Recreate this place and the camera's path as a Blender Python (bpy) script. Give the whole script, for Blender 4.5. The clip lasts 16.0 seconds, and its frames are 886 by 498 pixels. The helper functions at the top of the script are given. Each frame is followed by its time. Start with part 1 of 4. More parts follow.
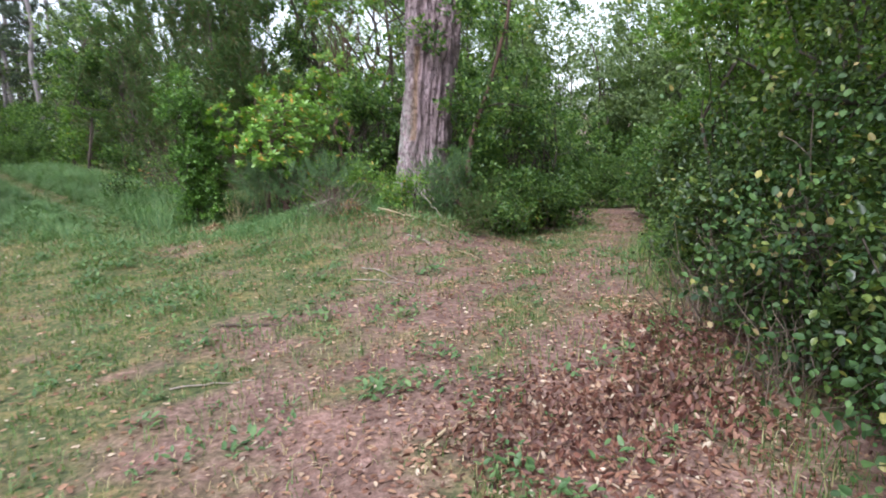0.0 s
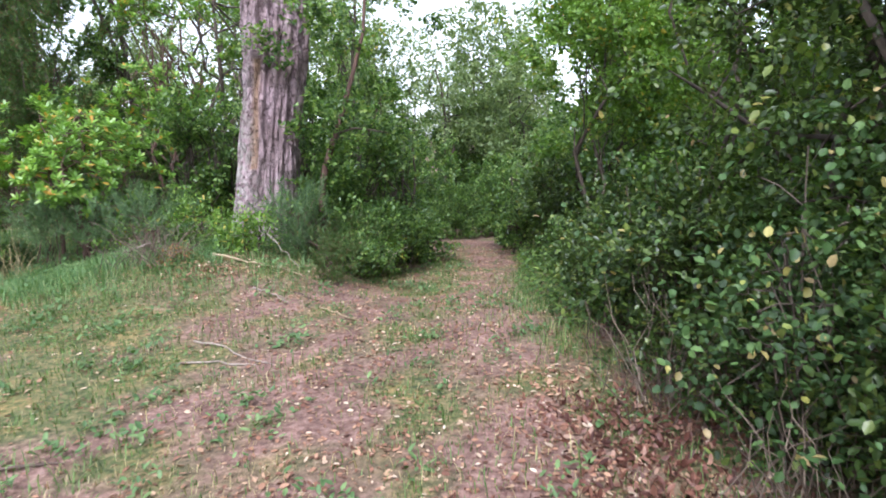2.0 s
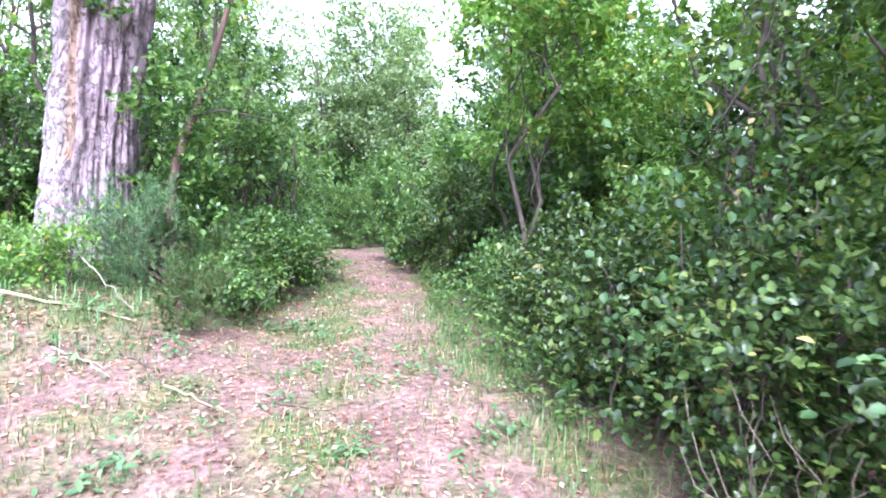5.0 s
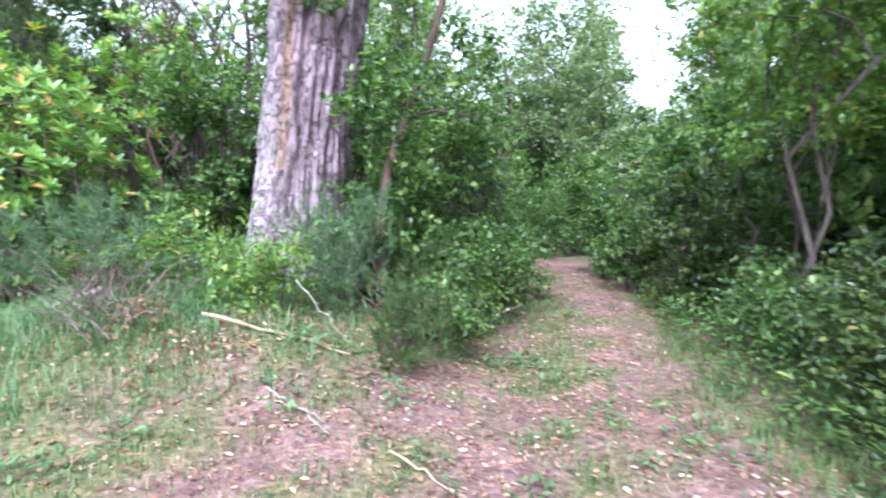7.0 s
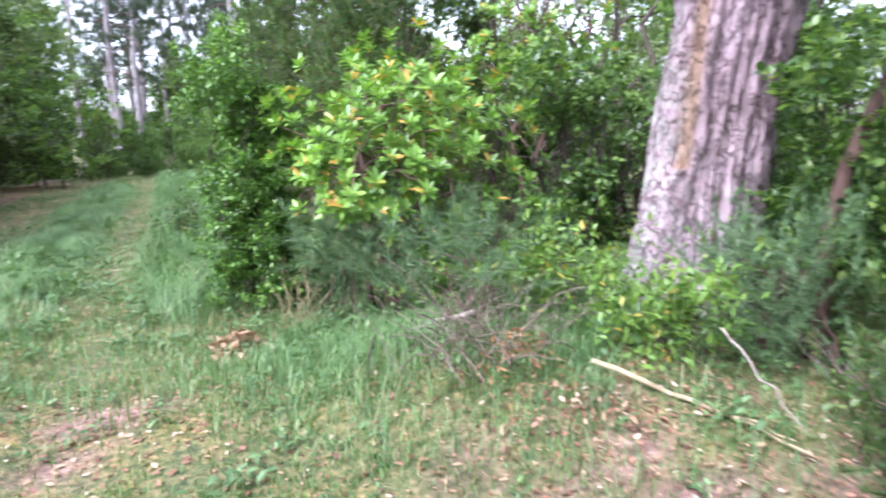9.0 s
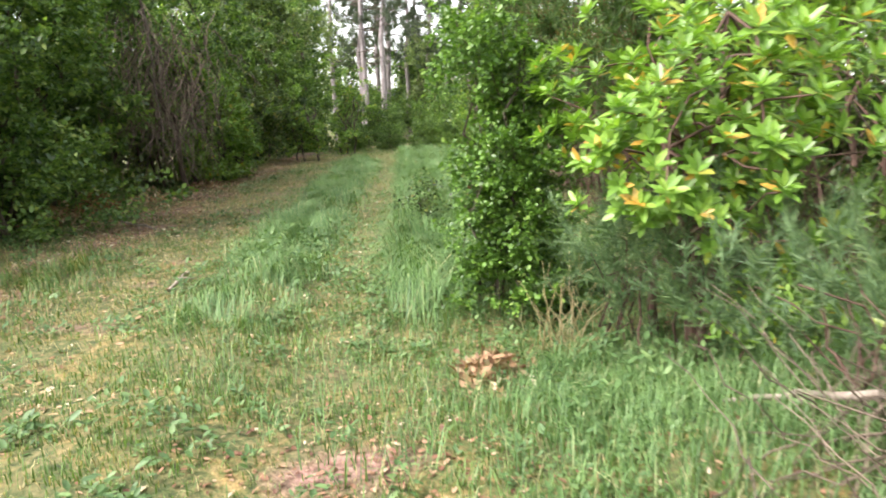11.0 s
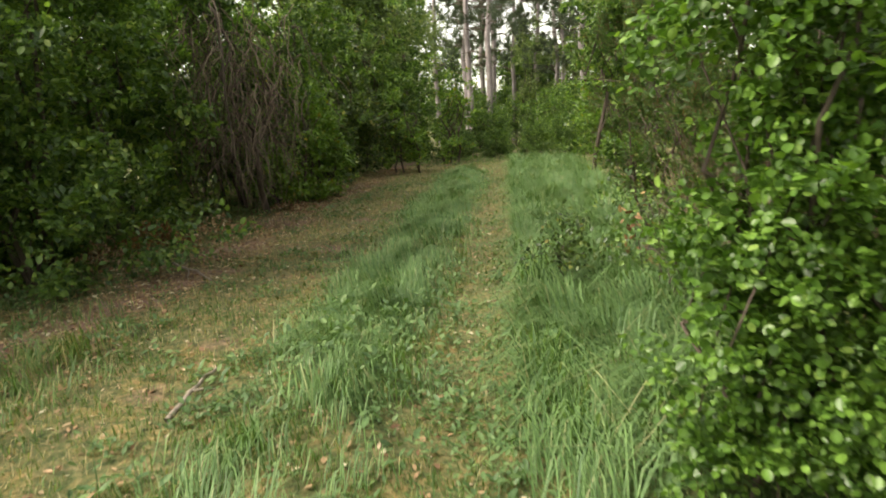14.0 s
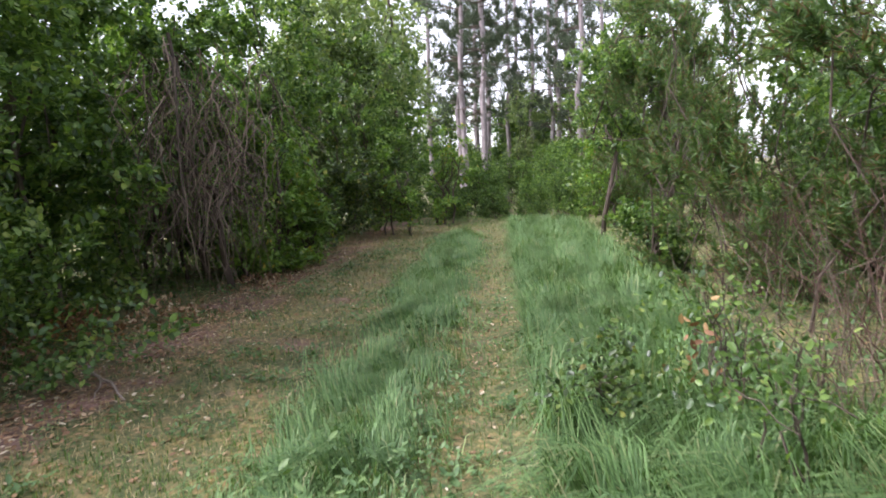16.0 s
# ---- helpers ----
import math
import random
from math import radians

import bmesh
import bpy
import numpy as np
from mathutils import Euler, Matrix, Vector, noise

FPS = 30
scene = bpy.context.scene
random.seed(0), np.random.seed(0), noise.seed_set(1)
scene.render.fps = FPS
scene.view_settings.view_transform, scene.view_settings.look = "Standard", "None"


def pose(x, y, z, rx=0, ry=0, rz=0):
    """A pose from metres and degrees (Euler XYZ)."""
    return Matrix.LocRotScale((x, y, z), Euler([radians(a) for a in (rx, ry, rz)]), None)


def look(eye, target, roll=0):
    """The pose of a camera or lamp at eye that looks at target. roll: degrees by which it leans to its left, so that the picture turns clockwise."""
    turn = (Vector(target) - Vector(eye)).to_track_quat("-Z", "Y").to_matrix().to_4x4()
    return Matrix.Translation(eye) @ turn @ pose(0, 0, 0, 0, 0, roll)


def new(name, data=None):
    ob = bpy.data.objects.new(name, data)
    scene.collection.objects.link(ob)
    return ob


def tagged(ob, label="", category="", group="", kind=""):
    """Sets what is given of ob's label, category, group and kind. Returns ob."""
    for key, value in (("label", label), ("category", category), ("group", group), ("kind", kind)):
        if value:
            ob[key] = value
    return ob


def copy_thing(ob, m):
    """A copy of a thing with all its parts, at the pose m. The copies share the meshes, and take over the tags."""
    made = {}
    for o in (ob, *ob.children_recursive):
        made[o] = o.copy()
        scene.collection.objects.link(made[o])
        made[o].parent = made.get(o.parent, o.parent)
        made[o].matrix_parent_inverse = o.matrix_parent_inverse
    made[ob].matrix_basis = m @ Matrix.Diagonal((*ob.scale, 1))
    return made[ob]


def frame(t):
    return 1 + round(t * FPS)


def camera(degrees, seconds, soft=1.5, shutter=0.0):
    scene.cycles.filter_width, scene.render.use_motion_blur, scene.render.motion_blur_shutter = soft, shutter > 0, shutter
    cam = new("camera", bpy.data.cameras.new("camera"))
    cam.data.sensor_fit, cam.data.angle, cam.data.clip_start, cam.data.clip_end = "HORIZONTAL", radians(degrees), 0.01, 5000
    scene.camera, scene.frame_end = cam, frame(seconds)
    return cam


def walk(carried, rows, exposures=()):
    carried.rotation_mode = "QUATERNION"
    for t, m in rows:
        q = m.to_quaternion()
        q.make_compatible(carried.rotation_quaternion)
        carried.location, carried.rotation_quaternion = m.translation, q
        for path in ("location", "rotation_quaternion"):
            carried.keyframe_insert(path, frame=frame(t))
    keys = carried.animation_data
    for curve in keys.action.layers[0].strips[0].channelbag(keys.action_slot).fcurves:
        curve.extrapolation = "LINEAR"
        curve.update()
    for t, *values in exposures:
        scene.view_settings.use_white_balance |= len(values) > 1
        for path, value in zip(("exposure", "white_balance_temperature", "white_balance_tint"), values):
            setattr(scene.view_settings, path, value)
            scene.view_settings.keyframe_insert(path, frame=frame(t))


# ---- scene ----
cam = camera(70.8, 16.0, soft=1.8, shutter=0.45)
EXPOSURES = [(0, 1.15, 5800, 10), (1.5, 1.35, 5750, 12), (3, 1.75, 5600, 17), (5.5, 2.7, 5100, 20), (6.5, 2.15, 5150, 18), (7.0, 2.1, 5150, 18), (7.5, 2.5, 5150, 19), (8.0, 2.05, 5350, 19), (9.0, 2.1, 5500, 20), (10, 2.35, 5550, 20), (12.3, 1.52, 8400, -5), (13.5, 1.4, 8300, -2), (14.5, 1.46, 7000, 11), (16, 1.65, 6150, 19)]
PATH = [
    (0, (0.439, -0.175, 1.462), (0.364, 1.78, 1.049), -1.6),
    (0.5, (0.406, 0.15, 1.449), (0.419, 2.097, 0.996), -1.3),
    (1, (0.356, 0.422, 1.447), (0.465, 2.372, 1.014), 0.1),
    (1.5, (0.261, 0.717, 1.51), (0.604, 2.643, 1.097), -0.9),
    (2, (0.221, 1.006, 1.489), (0.662, 2.926, 1.142), -0.5),
    (2.5, (0.2, 1.285, 1.514), (0.735, 3.18, 1.167), 0.4),
    (3, (0.183, 1.617, 1.531), (0.904, 3.45, 1.186), -0.6),
    (3.2, (0.151, 1.757, 1.536), (0.901, 3.579, 1.191), 0.5),
    (5.3, (0.3, 2.937, 1.451), (1.163, 4.708, 1.106), 2.9),
    (5.5, (0.295, 3.054, 1.437), (1.152, 4.829, 1.092), 2.2),
    (6, (0.276, 3.3, 1.458), (0.92, 5.156, 1.082), 1.8),
    (6.5, (0.214, 3.558, 1.468), (0.746, 5.45, 1.097), 1.2),
    (7, (0.116, 3.79, 1.454), (0.459, 5.726, 1.089), 1.3),
    (7.5, (0.048, 4.056, 1.454), (0.119, 6.023, 1.096), 1.2),
    (8, (-0.058, 4.337, 1.413), (-0.309, 6.276, 0.991), 1.6),
    (8.5, (-0.21, 4.571, 1.432), (-0.626, 6.49, 1.054), -0.3),
    (9, (-0.389, 4.793, 1.403), (-1.047, 6.645, 1.03), -0.9),
    (9.5, (-0.548, 4.995, 1.407), (-1.428, 6.749, 1.027), -1.0),
    (10, (-0.758, 5.191, 1.403), (-1.729, 6.893, 1.002), -3.9),
    (10.2, (-0.829, 5.25, 1.406), (-1.87, 6.907, 0.994), -3.8),
    (12.3, (-1.901, 6.14, 1.34), (-3.285, 7.517, 0.905), -1.4),
    (12.5, (-2.01, 6.259, 1.336), (-3.419, 7.61, 0.9), -1.9),
    (13, (-2.236, 6.487, 1.385), (-3.718, 7.762, 0.965), -1.7),
    (13.5, (-2.532, 6.729, 1.395), (-3.998, 8.02, 0.965), -2.3),
    (14, (-2.804, 6.943, 1.429), (-4.288, 8.217, 1.014), -3.0),
    (14.5, (-3.044, 7.22, 1.465), (-4.564, 8.481, 1.145), -2.5),
    (15, (-3.243, 7.415, 1.484), (-4.75, 8.696, 1.185), -1.9),
    (15.5, (-3.551, 7.624, 1.526), (-5.029, 8.946, 1.262), -2.8),
    (16, (-3.833, 7.853, 1.533), (-5.318, 9.169, 1.284), -2.4),
]
walk(cam, [(t, look(eye, target, roll)) for t, eye, target, roll in PATH],
     exposures=EXPOSURES)

# ---- light ----
SUN_UP, SUN_TURN = radians(52), radians(205)
world = bpy.data.worlds.new("overcast_sky")
scene.world = world
world.use_nodes = True
wn = world.node_tree
sky = wn.nodes.new("ShaderNodeTexSky")
sky.sky_type, sky.sun_disc = "NISHITA", False
sky.sun_elevation, sky.sun_rotation = SUN_UP, SUN_TURN
sky.air_density, sky.dust_density, sky.ozone_density = 1.0, 1.5, 1.0
cloud = wn.nodes.new("ShaderNodeHueSaturation")
cloud.inputs["Saturation"].default_value = 0.22
wn.links.new(sky.outputs["Color"], cloud.inputs["Color"])
wn.links.new(cloud.outputs["Color"], wn.nodes["Background"].inputs["Color"])
wn.nodes["Background"].inputs["Strength"].default_value = 0.15
sun = new("sun", bpy.data.lights.new("sun", "SUN"))
sun.data.energy, sun.data.angle, sun.data.color = 1.9, radians(25), (1.0, 0.97, 0.93)
sun_way = Vector((math.sin(SUN_TURN) * math.cos(SUN_UP), math.cos(SUN_TURN) * math.cos(SUN_UP), math.sin(SUN_UP)))
sun.matrix_world = look(sun_way * 50, (0, 0, 0))

RNG = np.random.default_rng(7)


# ---- materials ----
def nodes_of(name):
    m = bpy.data.materials.new(name)
    m.use_nodes = True
    return m, m.node_tree, m.node_tree.nodes["Principled BSDF"]


def ramp(nt, source, stops):
    r = nt.nodes.new("ShaderNodeValToRGB")
    els = r.color_ramp.elements
    while len(els) < len(stops):
        els.new(0.5)
    for e, (at, c) in zip(els, stops):
        e.position, e.color = at, (*c, 1)
    nt.links.new(source, r.inputs["Fac"])
    return r.outputs["Color"]


def noise_tex(nt, scale, detail=5, coord="Object", stretch=(1, 1, 1), rough=0.6):
    c = nt.nodes.new("ShaderNodeTexCoord")
    m = nt.nodes.new("ShaderNodeMapping")
    m.inputs["Scale"].default_value = stretch
    n = nt.nodes.new("ShaderNodeTexNoise")
    n.inputs["Scale"].default_value, n.inputs["Detail"].default_value, n.inputs["Roughness"].default_value = scale, detail, rough
    nt.links.new(c.outputs[coord], m.inputs["Vector"])
    nt.links.new(m.outputs["Vector"], n.inputs["Vector"])
    return n.outputs["Fac"]


def mix(nt, fac, a, b, kind="MIX"):
    m = nt.nodes.new("ShaderNodeMix")
    m.data_type, m.blend_type = "RGBA", kind
    for v, s in ((fac, m.inputs["Factor"]), (a, m.inputs["A"]), (b, m.inputs["B"])):
        if isinstance(v, (int, float)):
            s.default_value = v
        elif isinstance(v, tuple):
            s.default_value = (*v, 1)
        else:
            nt.links.new(v, s)
    return m.outputs["Result"]


def bump(nt, bsdf, height, strength, distance):
    b = nt.nodes.new("ShaderNodeBump")
    b.inputs["Strength"].default_value, b.inputs["Distance"].default_value = strength, distance
    nt.links.new(height, b.inputs["Height"])
    nt.links.new(b.outputs["Normal"], bsdf.inputs["Normal"])


def leaf_material(name, stops, rough=0.45, through_light=0.35, spot=0.5):
    """Leaves: colour varies from leaf to leaf and in patches, and light comes through them."""
    m, nt, bsdf = nodes_of(name)
    g = nt.nodes.new("ShaderNodeNewGeometry")
    col = ramp(nt, g.outputs["Random Per Island"], stops)
    patch = ramp(nt, noise_tex(nt, 1.6, 3), [(0.3, (0.62, 0.68, 0.6)), (0.7, (1.25, 1.2, 1.1))])
    col = mix(nt, spot, col, mix(nt, 1.0, col, patch, "MULTIPLY"))
    vein = ramp(nt, noise_tex(nt, 60, 2), [(0.35, (0.8, 0.8, 0.8)), (0.65, (1.1, 1.1, 1.1))])
    col = mix(nt, 1.0, col, vein, "MULTIPLY")
    nt.links.new(col, bsdf.inputs["Base Color"])
    bsdf.inputs["Roughness"].default_value = rough
    tr = nt.nodes.new("ShaderNodeBsdfTranslucent")
    nt.links.new(mix(nt, 1.0, col, (1.25, 1.35, 0.6), "MULTIPLY"), tr.inputs["Color"])
    ms = nt.nodes.new("ShaderNodeMixShader")
    ms.inputs[0].default_value = through_light
    nt.links.new(bsdf.outputs[0], ms.inputs[1])
    nt.links.new(tr.outputs[0], ms.inputs[2])
    nt.links.new(ms.outputs[0], nt.nodes["Material Output"].inputs["Surface"])
    return m


LEAF_DARK = leaf_material("leaf_dark", [(0, (0.024, 0.045, 0.014)), (0.5, (0.062, 0.105, 0.026)), (0.85, (0.12, 0.18, 0.045)), (0.97, (0.2, 0.25, 0.065)), (1, (0.3, 0.24, 0.08))], 0.36, 0.32, 0.8)
LEAF_MID = leaf_material("leaf_mid", [(0, (0.04, 0.085, 0.027)), (0.5, (0.105, 0.19, 0.052)), (0.9, (0.21, 0.32, 0.085)), (1, (0.32, 0.39, 0.12))], 0.38, 0.42, 0.8)
LEAF_LIGHT = leaf_material("leaf_light", [(0, (0.09, 0.17, 0.03)), (0.5, (0.15, 0.27, 0.045)), (0.94, (0.24, 0.37, 0.07)), (1, (0.45, 0.33, 0.05))], 0.4)
LEAF_ROSETTE = leaf_material("leaf_rosette", [(0, (0.13, 0.24, 0.045)), (0.6, (0.2, 0.36, 0.06)), (0.93, (0.28, 0.42, 0.08)), (0.95, (0.55, 0.3, 0.05)), (1, (0.6, 0.4, 0.12))], 0.35)
# far leaves: distance haze painted in as a lighter, greyer green
LEAF_HAZED = leaf_material("leaf_hazed", [(0, (0.12, 0.17, 0.08)), (0.6, (0.19, 0.26, 0.12)), (1, (0.3, 0.36, 0.17))], 0.6, 0.45)
NEEDLE = leaf_material("heather_needle", [(0, (0.045, 0.085, 0.028)), (0.55, (0.09, 0.165, 0.045)), (0.8, (0.15, 0.24, 0.065)), (0.86, (0.13, 0.08, 0.045)), (1, (0.2, 0.12, 0.065))], 0.55, 0.35)
NEEDLE_PALE = leaf_material("pale_needle", [(0, (0.07, 0.13, 0.06)), (0.6, (0.12, 0.2, 0.09)), (1, (0.2, 0.28, 0.12))], 0.6, 0.25)
PINE_NEEDLE = leaf_material("pine_needle", [(0, (0.035, 0.06, 0.035)), (1, (0.1, 0.13, 0.075))], 0.6, 0.2)
GRASS = leaf_material("grass_blade", [(0, (0.07, 0.13, 0.035)), (0.5, (0.12, 0.21, 0.055)), (0.86, (0.18, 0.28, 0.09)), (0.9, (0.33, 0.29, 0.14)), (1, (0.42, 0.36, 0.2))], 0.55, 0.3)
GRASS_TALL = leaf_material("tall_grass_blade", [(0, (0.07, 0.14, 0.05)), (0.5, (0.15, 0.26, 0.1)), (0.9, (0.21, 0.34, 0.13)), (1, (0.4, 0.38, 0.22))], 0.55, 0.3)
STRAW = leaf_material("dry_grass", [(0, (0.3, 0.23, 0.12)), (0.6, (0.42, 0.34, 0.19)), (1, (0.5, 0.43, 0.28))], 0.7, 0.25)
WEED = leaf_material("weed_leaf", [(0, (0.07, 0.14, 0.05)), (0.6, (0.12, 0.21, 0.08)), (1, (0.2, 0.3, 0.12))], 0.5, 0.3)
LITTER = leaf_material("dead_leaf", [(0, (0.12, 0.05, 0.035)), (0.35, (0.25, 0.115, 0.075)), (0.65, (0.37, 0.2, 0.13)), (0.88, (0.48, 0.31, 0.21)), (1, (0.68, 0.55, 0.45))], 0.7, 0.1)
LITTER_DARK = leaf_material("dark_dead_leaf", [(0, (0.06, 0.02, 0.017)), (0.4, (0.14, 0.055, 0.042)), (0.75, (0.25, 0.115, 0.085)), (0.93, (0.36, 0.22, 0.17)), (1, (0.6, 0.48, 0.4))], 0.6, 0.1, 0.9)
LITTER_TAN = leaf_material("tan_dead_leaf", [(0, (0.17, 0.085, 0.05)), (0.4, (0.33, 0.19, 0.11)), (0.8, (0.48, 0.32, 0.2)), (1, (0.7, 0.6, 0.48))], 0.7, 0.1)
LEAF_ROUND = leaf_material("leaf_round", [(0, (0.05, 0.11, 0.024)), (0.5, (0.115, 0.225, 0.042)), (0.9, (0.2, 0.35, 0.07)), (1, (0.3, 0.43, 0.12))], 0.36, 0.32, 0.75)
LEAF_BRAMBLE = leaf_material("bramble_leaf", [(0, (0.025, 0.055, 0.017)), (0.6, (0.06, 0.125, 0.034)), (0.93, (0.13, 0.22, 0.07)), (0.96, (0.36, 0.34, 0.08)), (1, (0.34, 0.24, 0.13))], 0.58, 0.25, 0.8)
TWIG_DRY = leaf_material("dry_twig", [(0, (0.1, 0.07, 0.055)), (1, (0.24, 0.18, 0.14))], 0.85, 0.0)
RUST = leaf_material("rusty_leaf", [(0, (0.16, 0.075, 0.04)), (0.6, (0.32, 0.16, 0.075)), (1, (0.48, 0.3, 0.15))], 0.65, 0.2)


def wood_material(name, dark, light, scale=18):
    m, nt, bsdf = nodes_of(name)
    grain = noise_tex(nt, scale, 6, stretch=(1, 1, 0.25))
    col = ramp(nt, grain, [(0.3, dark), (0.7, light)])
    col = mix(nt, 0.5, col, ramp(nt, noise_tex(nt, 3, 3), [(0.35, (0.5, 0.5, 0.5)), (0.7, (1.1, 1.1, 1.1))]), "MULTIPLY")
    nt.links.new(col, bsdf.inputs["Base Color"])
    bsdf.inputs["Roughness"].default_value = 0.85
    bump(nt, bsdf, grain, 0.6, 0.01)
    return m


BARK = wood_material("branch_bark", (0.045, 0.032, 0.024), (0.14, 0.105, 0.08))
# branch bark at half brightness: the thicket's shade put into the colour
BARK_SHADE_PAINTED = wood_material("branch_bark_shade_painted", (0.02, 0.015, 0.012), (0.07, 0.052, 0.04))
BARK_RED = wood_material("reddish_bark", (0.06, 0.034, 0.026), (0.18, 0.1, 0.075))
BARK_PALE = wood_material("pale_pine_bark", (0.2, 0.165, 0.17), (0.42, 0.36, 0.37), 8)
STICK_GREY = wood_material("weathered_stick", (0.22, 0.17, 0.14), (0.46, 0.38, 0.32), 30)
STICK_TAN = wood_material("tan_stick", (0.34, 0.24, 0.14), (0.58, 0.45, 0.3), 30)
STICK_DARK = wood_material("dark_stick", (0.06, 0.04, 0.03), (0.16, 0.11, 0.09), 30)


def big_bark():
    m, nt, bsdf = nodes_of("old_pine_bark")
    ridge = noise_tex(nt, 7, 8, stretch=(1, 1, 0.42), rough=0.72)
    fine = noise_tex(nt, 38, 6, stretch=(1, 1, 0.5), rough=0.7)
    # long plates parted by dark cracks
    tc = nt.nodes.new("ShaderNodeTexCoord")
    mp = nt.nodes.new("ShaderNodeMapping")
    mp.inputs["Scale"].default_value = (1, 1, 0.28)
    vo = nt.nodes.new("ShaderNodeTexVoronoi")
    vo.feature, vo.inputs["Scale"].default_value = "DISTANCE_TO_EDGE", 8
    wob = nt.nodes.new("ShaderNodeVectorMath")
    wob.operation = "MULTIPLY_ADD"
    nt.links.new(ramp(nt, noise_tex(nt, 9, 5), [(0.3, (0, 0, 0)), (0.7, (1, 1, 1))]), wob.inputs[0])
    wob.inputs[1].default_value = (0.16, 0.16, 0.12)
    nt.links.new(tc.outputs["Object"], mp.inputs["Vector"])
    nt.links.new(mp.outputs["Vector"], wob.inputs[2])
    nt.links.new(wob.outputs[0], vo.inputs["Vector"])
    crack = ramp(nt, vo.outputs["Distance"], [(0.0, (0.3, 0.25, 0.25)), (0.045, (0.75, 0.72, 0.72)), (0.1, (1, 1, 1))])
    col = ramp(nt, ridge, [(0.34, (0.12, 0.08, 0.083)), (0.44, (0.23, 0.162, 0.168)), (0.56, (0.345, 0.25, 0.272)), (0.72, (0.46, 0.375, 0.4))])
    col = mix(nt, 0.65, col, crack, "MULTIPLY")
    col = mix(nt, 0.7, col, ramp(nt, fine, [(0.3, (0.55, 0.53, 0.53)), (0.7, (1.25, 1.22, 1.22))]), "MULTIPLY")
    # rusty strip where the outer bark has flaked off
    a = nt.nodes.new("ShaderNodeAttribute")
    a.attribute_name = "flaked"
    rust = mix(nt, 0.6, ramp(nt, ridge, [(0.35, (0.13, 0.07, 0.045)), (0.65, (0.36, 0.23, 0.16))]), crack, "MULTIPLY")
    col = mix(nt, a.outputs["Fac"], col, rust)
    b = nt.nodes.new("ShaderNodeAttribute")
    b.attribute_name = "lichen"
    speck = nt.nodes.new("ShaderNodeMath")
    speck.operation = "MULTIPLY"
    nt.links.new(ramp(nt, noise_tex(nt, 14, 6), [(0.42, (0, 0, 0)), (0.55, (1, 1, 1))]), speck.inputs[0])
    nt.links.new(b.outputs["Fac"], speck.inputs[1])
    col = mix(nt, speck.outputs[0], col, ramp(nt, fine, [(0.3, (0.26, 0.28, 0.22)), (0.7, (0.46, 0.48, 0.41))]))
    nt.links.new(col, bsdf.inputs["Base Color"])
    bsdf.inputs["Roughness"].default_value = 0.9
    bump(nt, bsdf, mix(nt, 0.45, crack, ridge), 1.0, 0.035)
    return m


BIG_BARK = big_bark()


def ground_material():
    m, nt, bsdf = nodes_of("forest_floor")
    n1 = noise_tex(nt, 1.3, 6)
    n2 = noise_tex(nt, 22, 6, rough=0.7)
    n3 = noise_tex(nt, 90, 4)
    soil = ramp(nt, n2, [(0.3, (0.075, 0.043, 0.035)), (0.47, (0.2, 0.118, 0.096)), (0.6, (0.3, 0.195, 0.165)), (0.75, (0.46, 0.35, 0.31))])
    soil = mix(nt, 0.9, soil, ramp(nt, noise_tex(nt, 2.7, 7, rough=0.7), [(0.34, (0.6, 0.5, 0.47)), (0.5, (1.0, 0.97, 0.95)), (0.66, (1.4, 1.3, 1.27))]), "MULTIPLY")
    moss = ramp(nt, n2, [(0.3, (0.03, 0.042, 0.016)), (0.46, (0.095, 0.115, 0.04)), (0.58, (0.21, 0.175, 0.08)), (0.75, (0.35, 0.28, 0.16))])
    a = nt.nodes.new("ShaderNodeAttribute")
    a.attribute_name = "green"
    k = nt.nodes.new("ShaderNodeMath")
    k.operation = "MULTIPLY_ADD"
    nt.links.new(n1, k.inputs[0])
    k.inputs[1].default_value = 1.1
    nt.links.new(a.outputs["Fac"], k.inputs[2])
    fac = ramp(nt, k.outputs[0], [(0.7, (0, 0, 0)), (1.0, (1, 1, 1))])
    moss = mix(nt, 0.9, moss, ramp(nt, noise_tex(nt, 3.4, 6, rough=0.7), [(0.36, (0.55, 0.68, 0.55)), (0.5, (1.0, 1.0, 0.95)), (0.64, (1.5, 1.25, 1.05))]), "MULTIPLY")
    col = mix(nt, fac, soil, moss)
    col = mix(nt, 0.7, col, ramp(nt, n3, [(0.3, (0.55, 0.55, 0.55)), (0.7, (1.25, 1.22, 1.2))]), "MULTIPLY")
    nt.links.new(col, bsdf.inputs["Base Color"])
    bsdf.inputs["Roughness"].default_value = 0.95
    bump(nt, bsdf, n2, 0.8, 0.025)
    return m


GROUND = ground_material()


# ---- mesh helpers ----
def mesh_from(name, verts, faces, mat, smooth=False):
    """faces: list of (n, k) index arrays."""
    me = bpy.data.meshes.new(name)
    loops = np.concatenate([f.ravel() for f in faces]).astype(np.int32)
    sizes = np.concatenate([np.full(len(f), f.shape[1]) for f in faces])
    starts = np.r_[0, np.cumsum(sizes)[:-1]].astype(np.int32)
    me.vertices.add(len(verts))
    me.vertices.foreach_set("co", np.asarray(verts, np.float32).ravel())
    me.loops.add(len(loops))
    me.loops.foreach_set("vertex_index", loops)
    me.polygons.add(len(sizes))
    me.polygons.foreach_set("loop_start", starts)
    if smooth:
        me.polygons.foreach_set("use_smooth", np.ones(len(sizes), bool))
    me.update(calc_edges=True)
    me.validate()
    me.materials.append(mat)
    return me


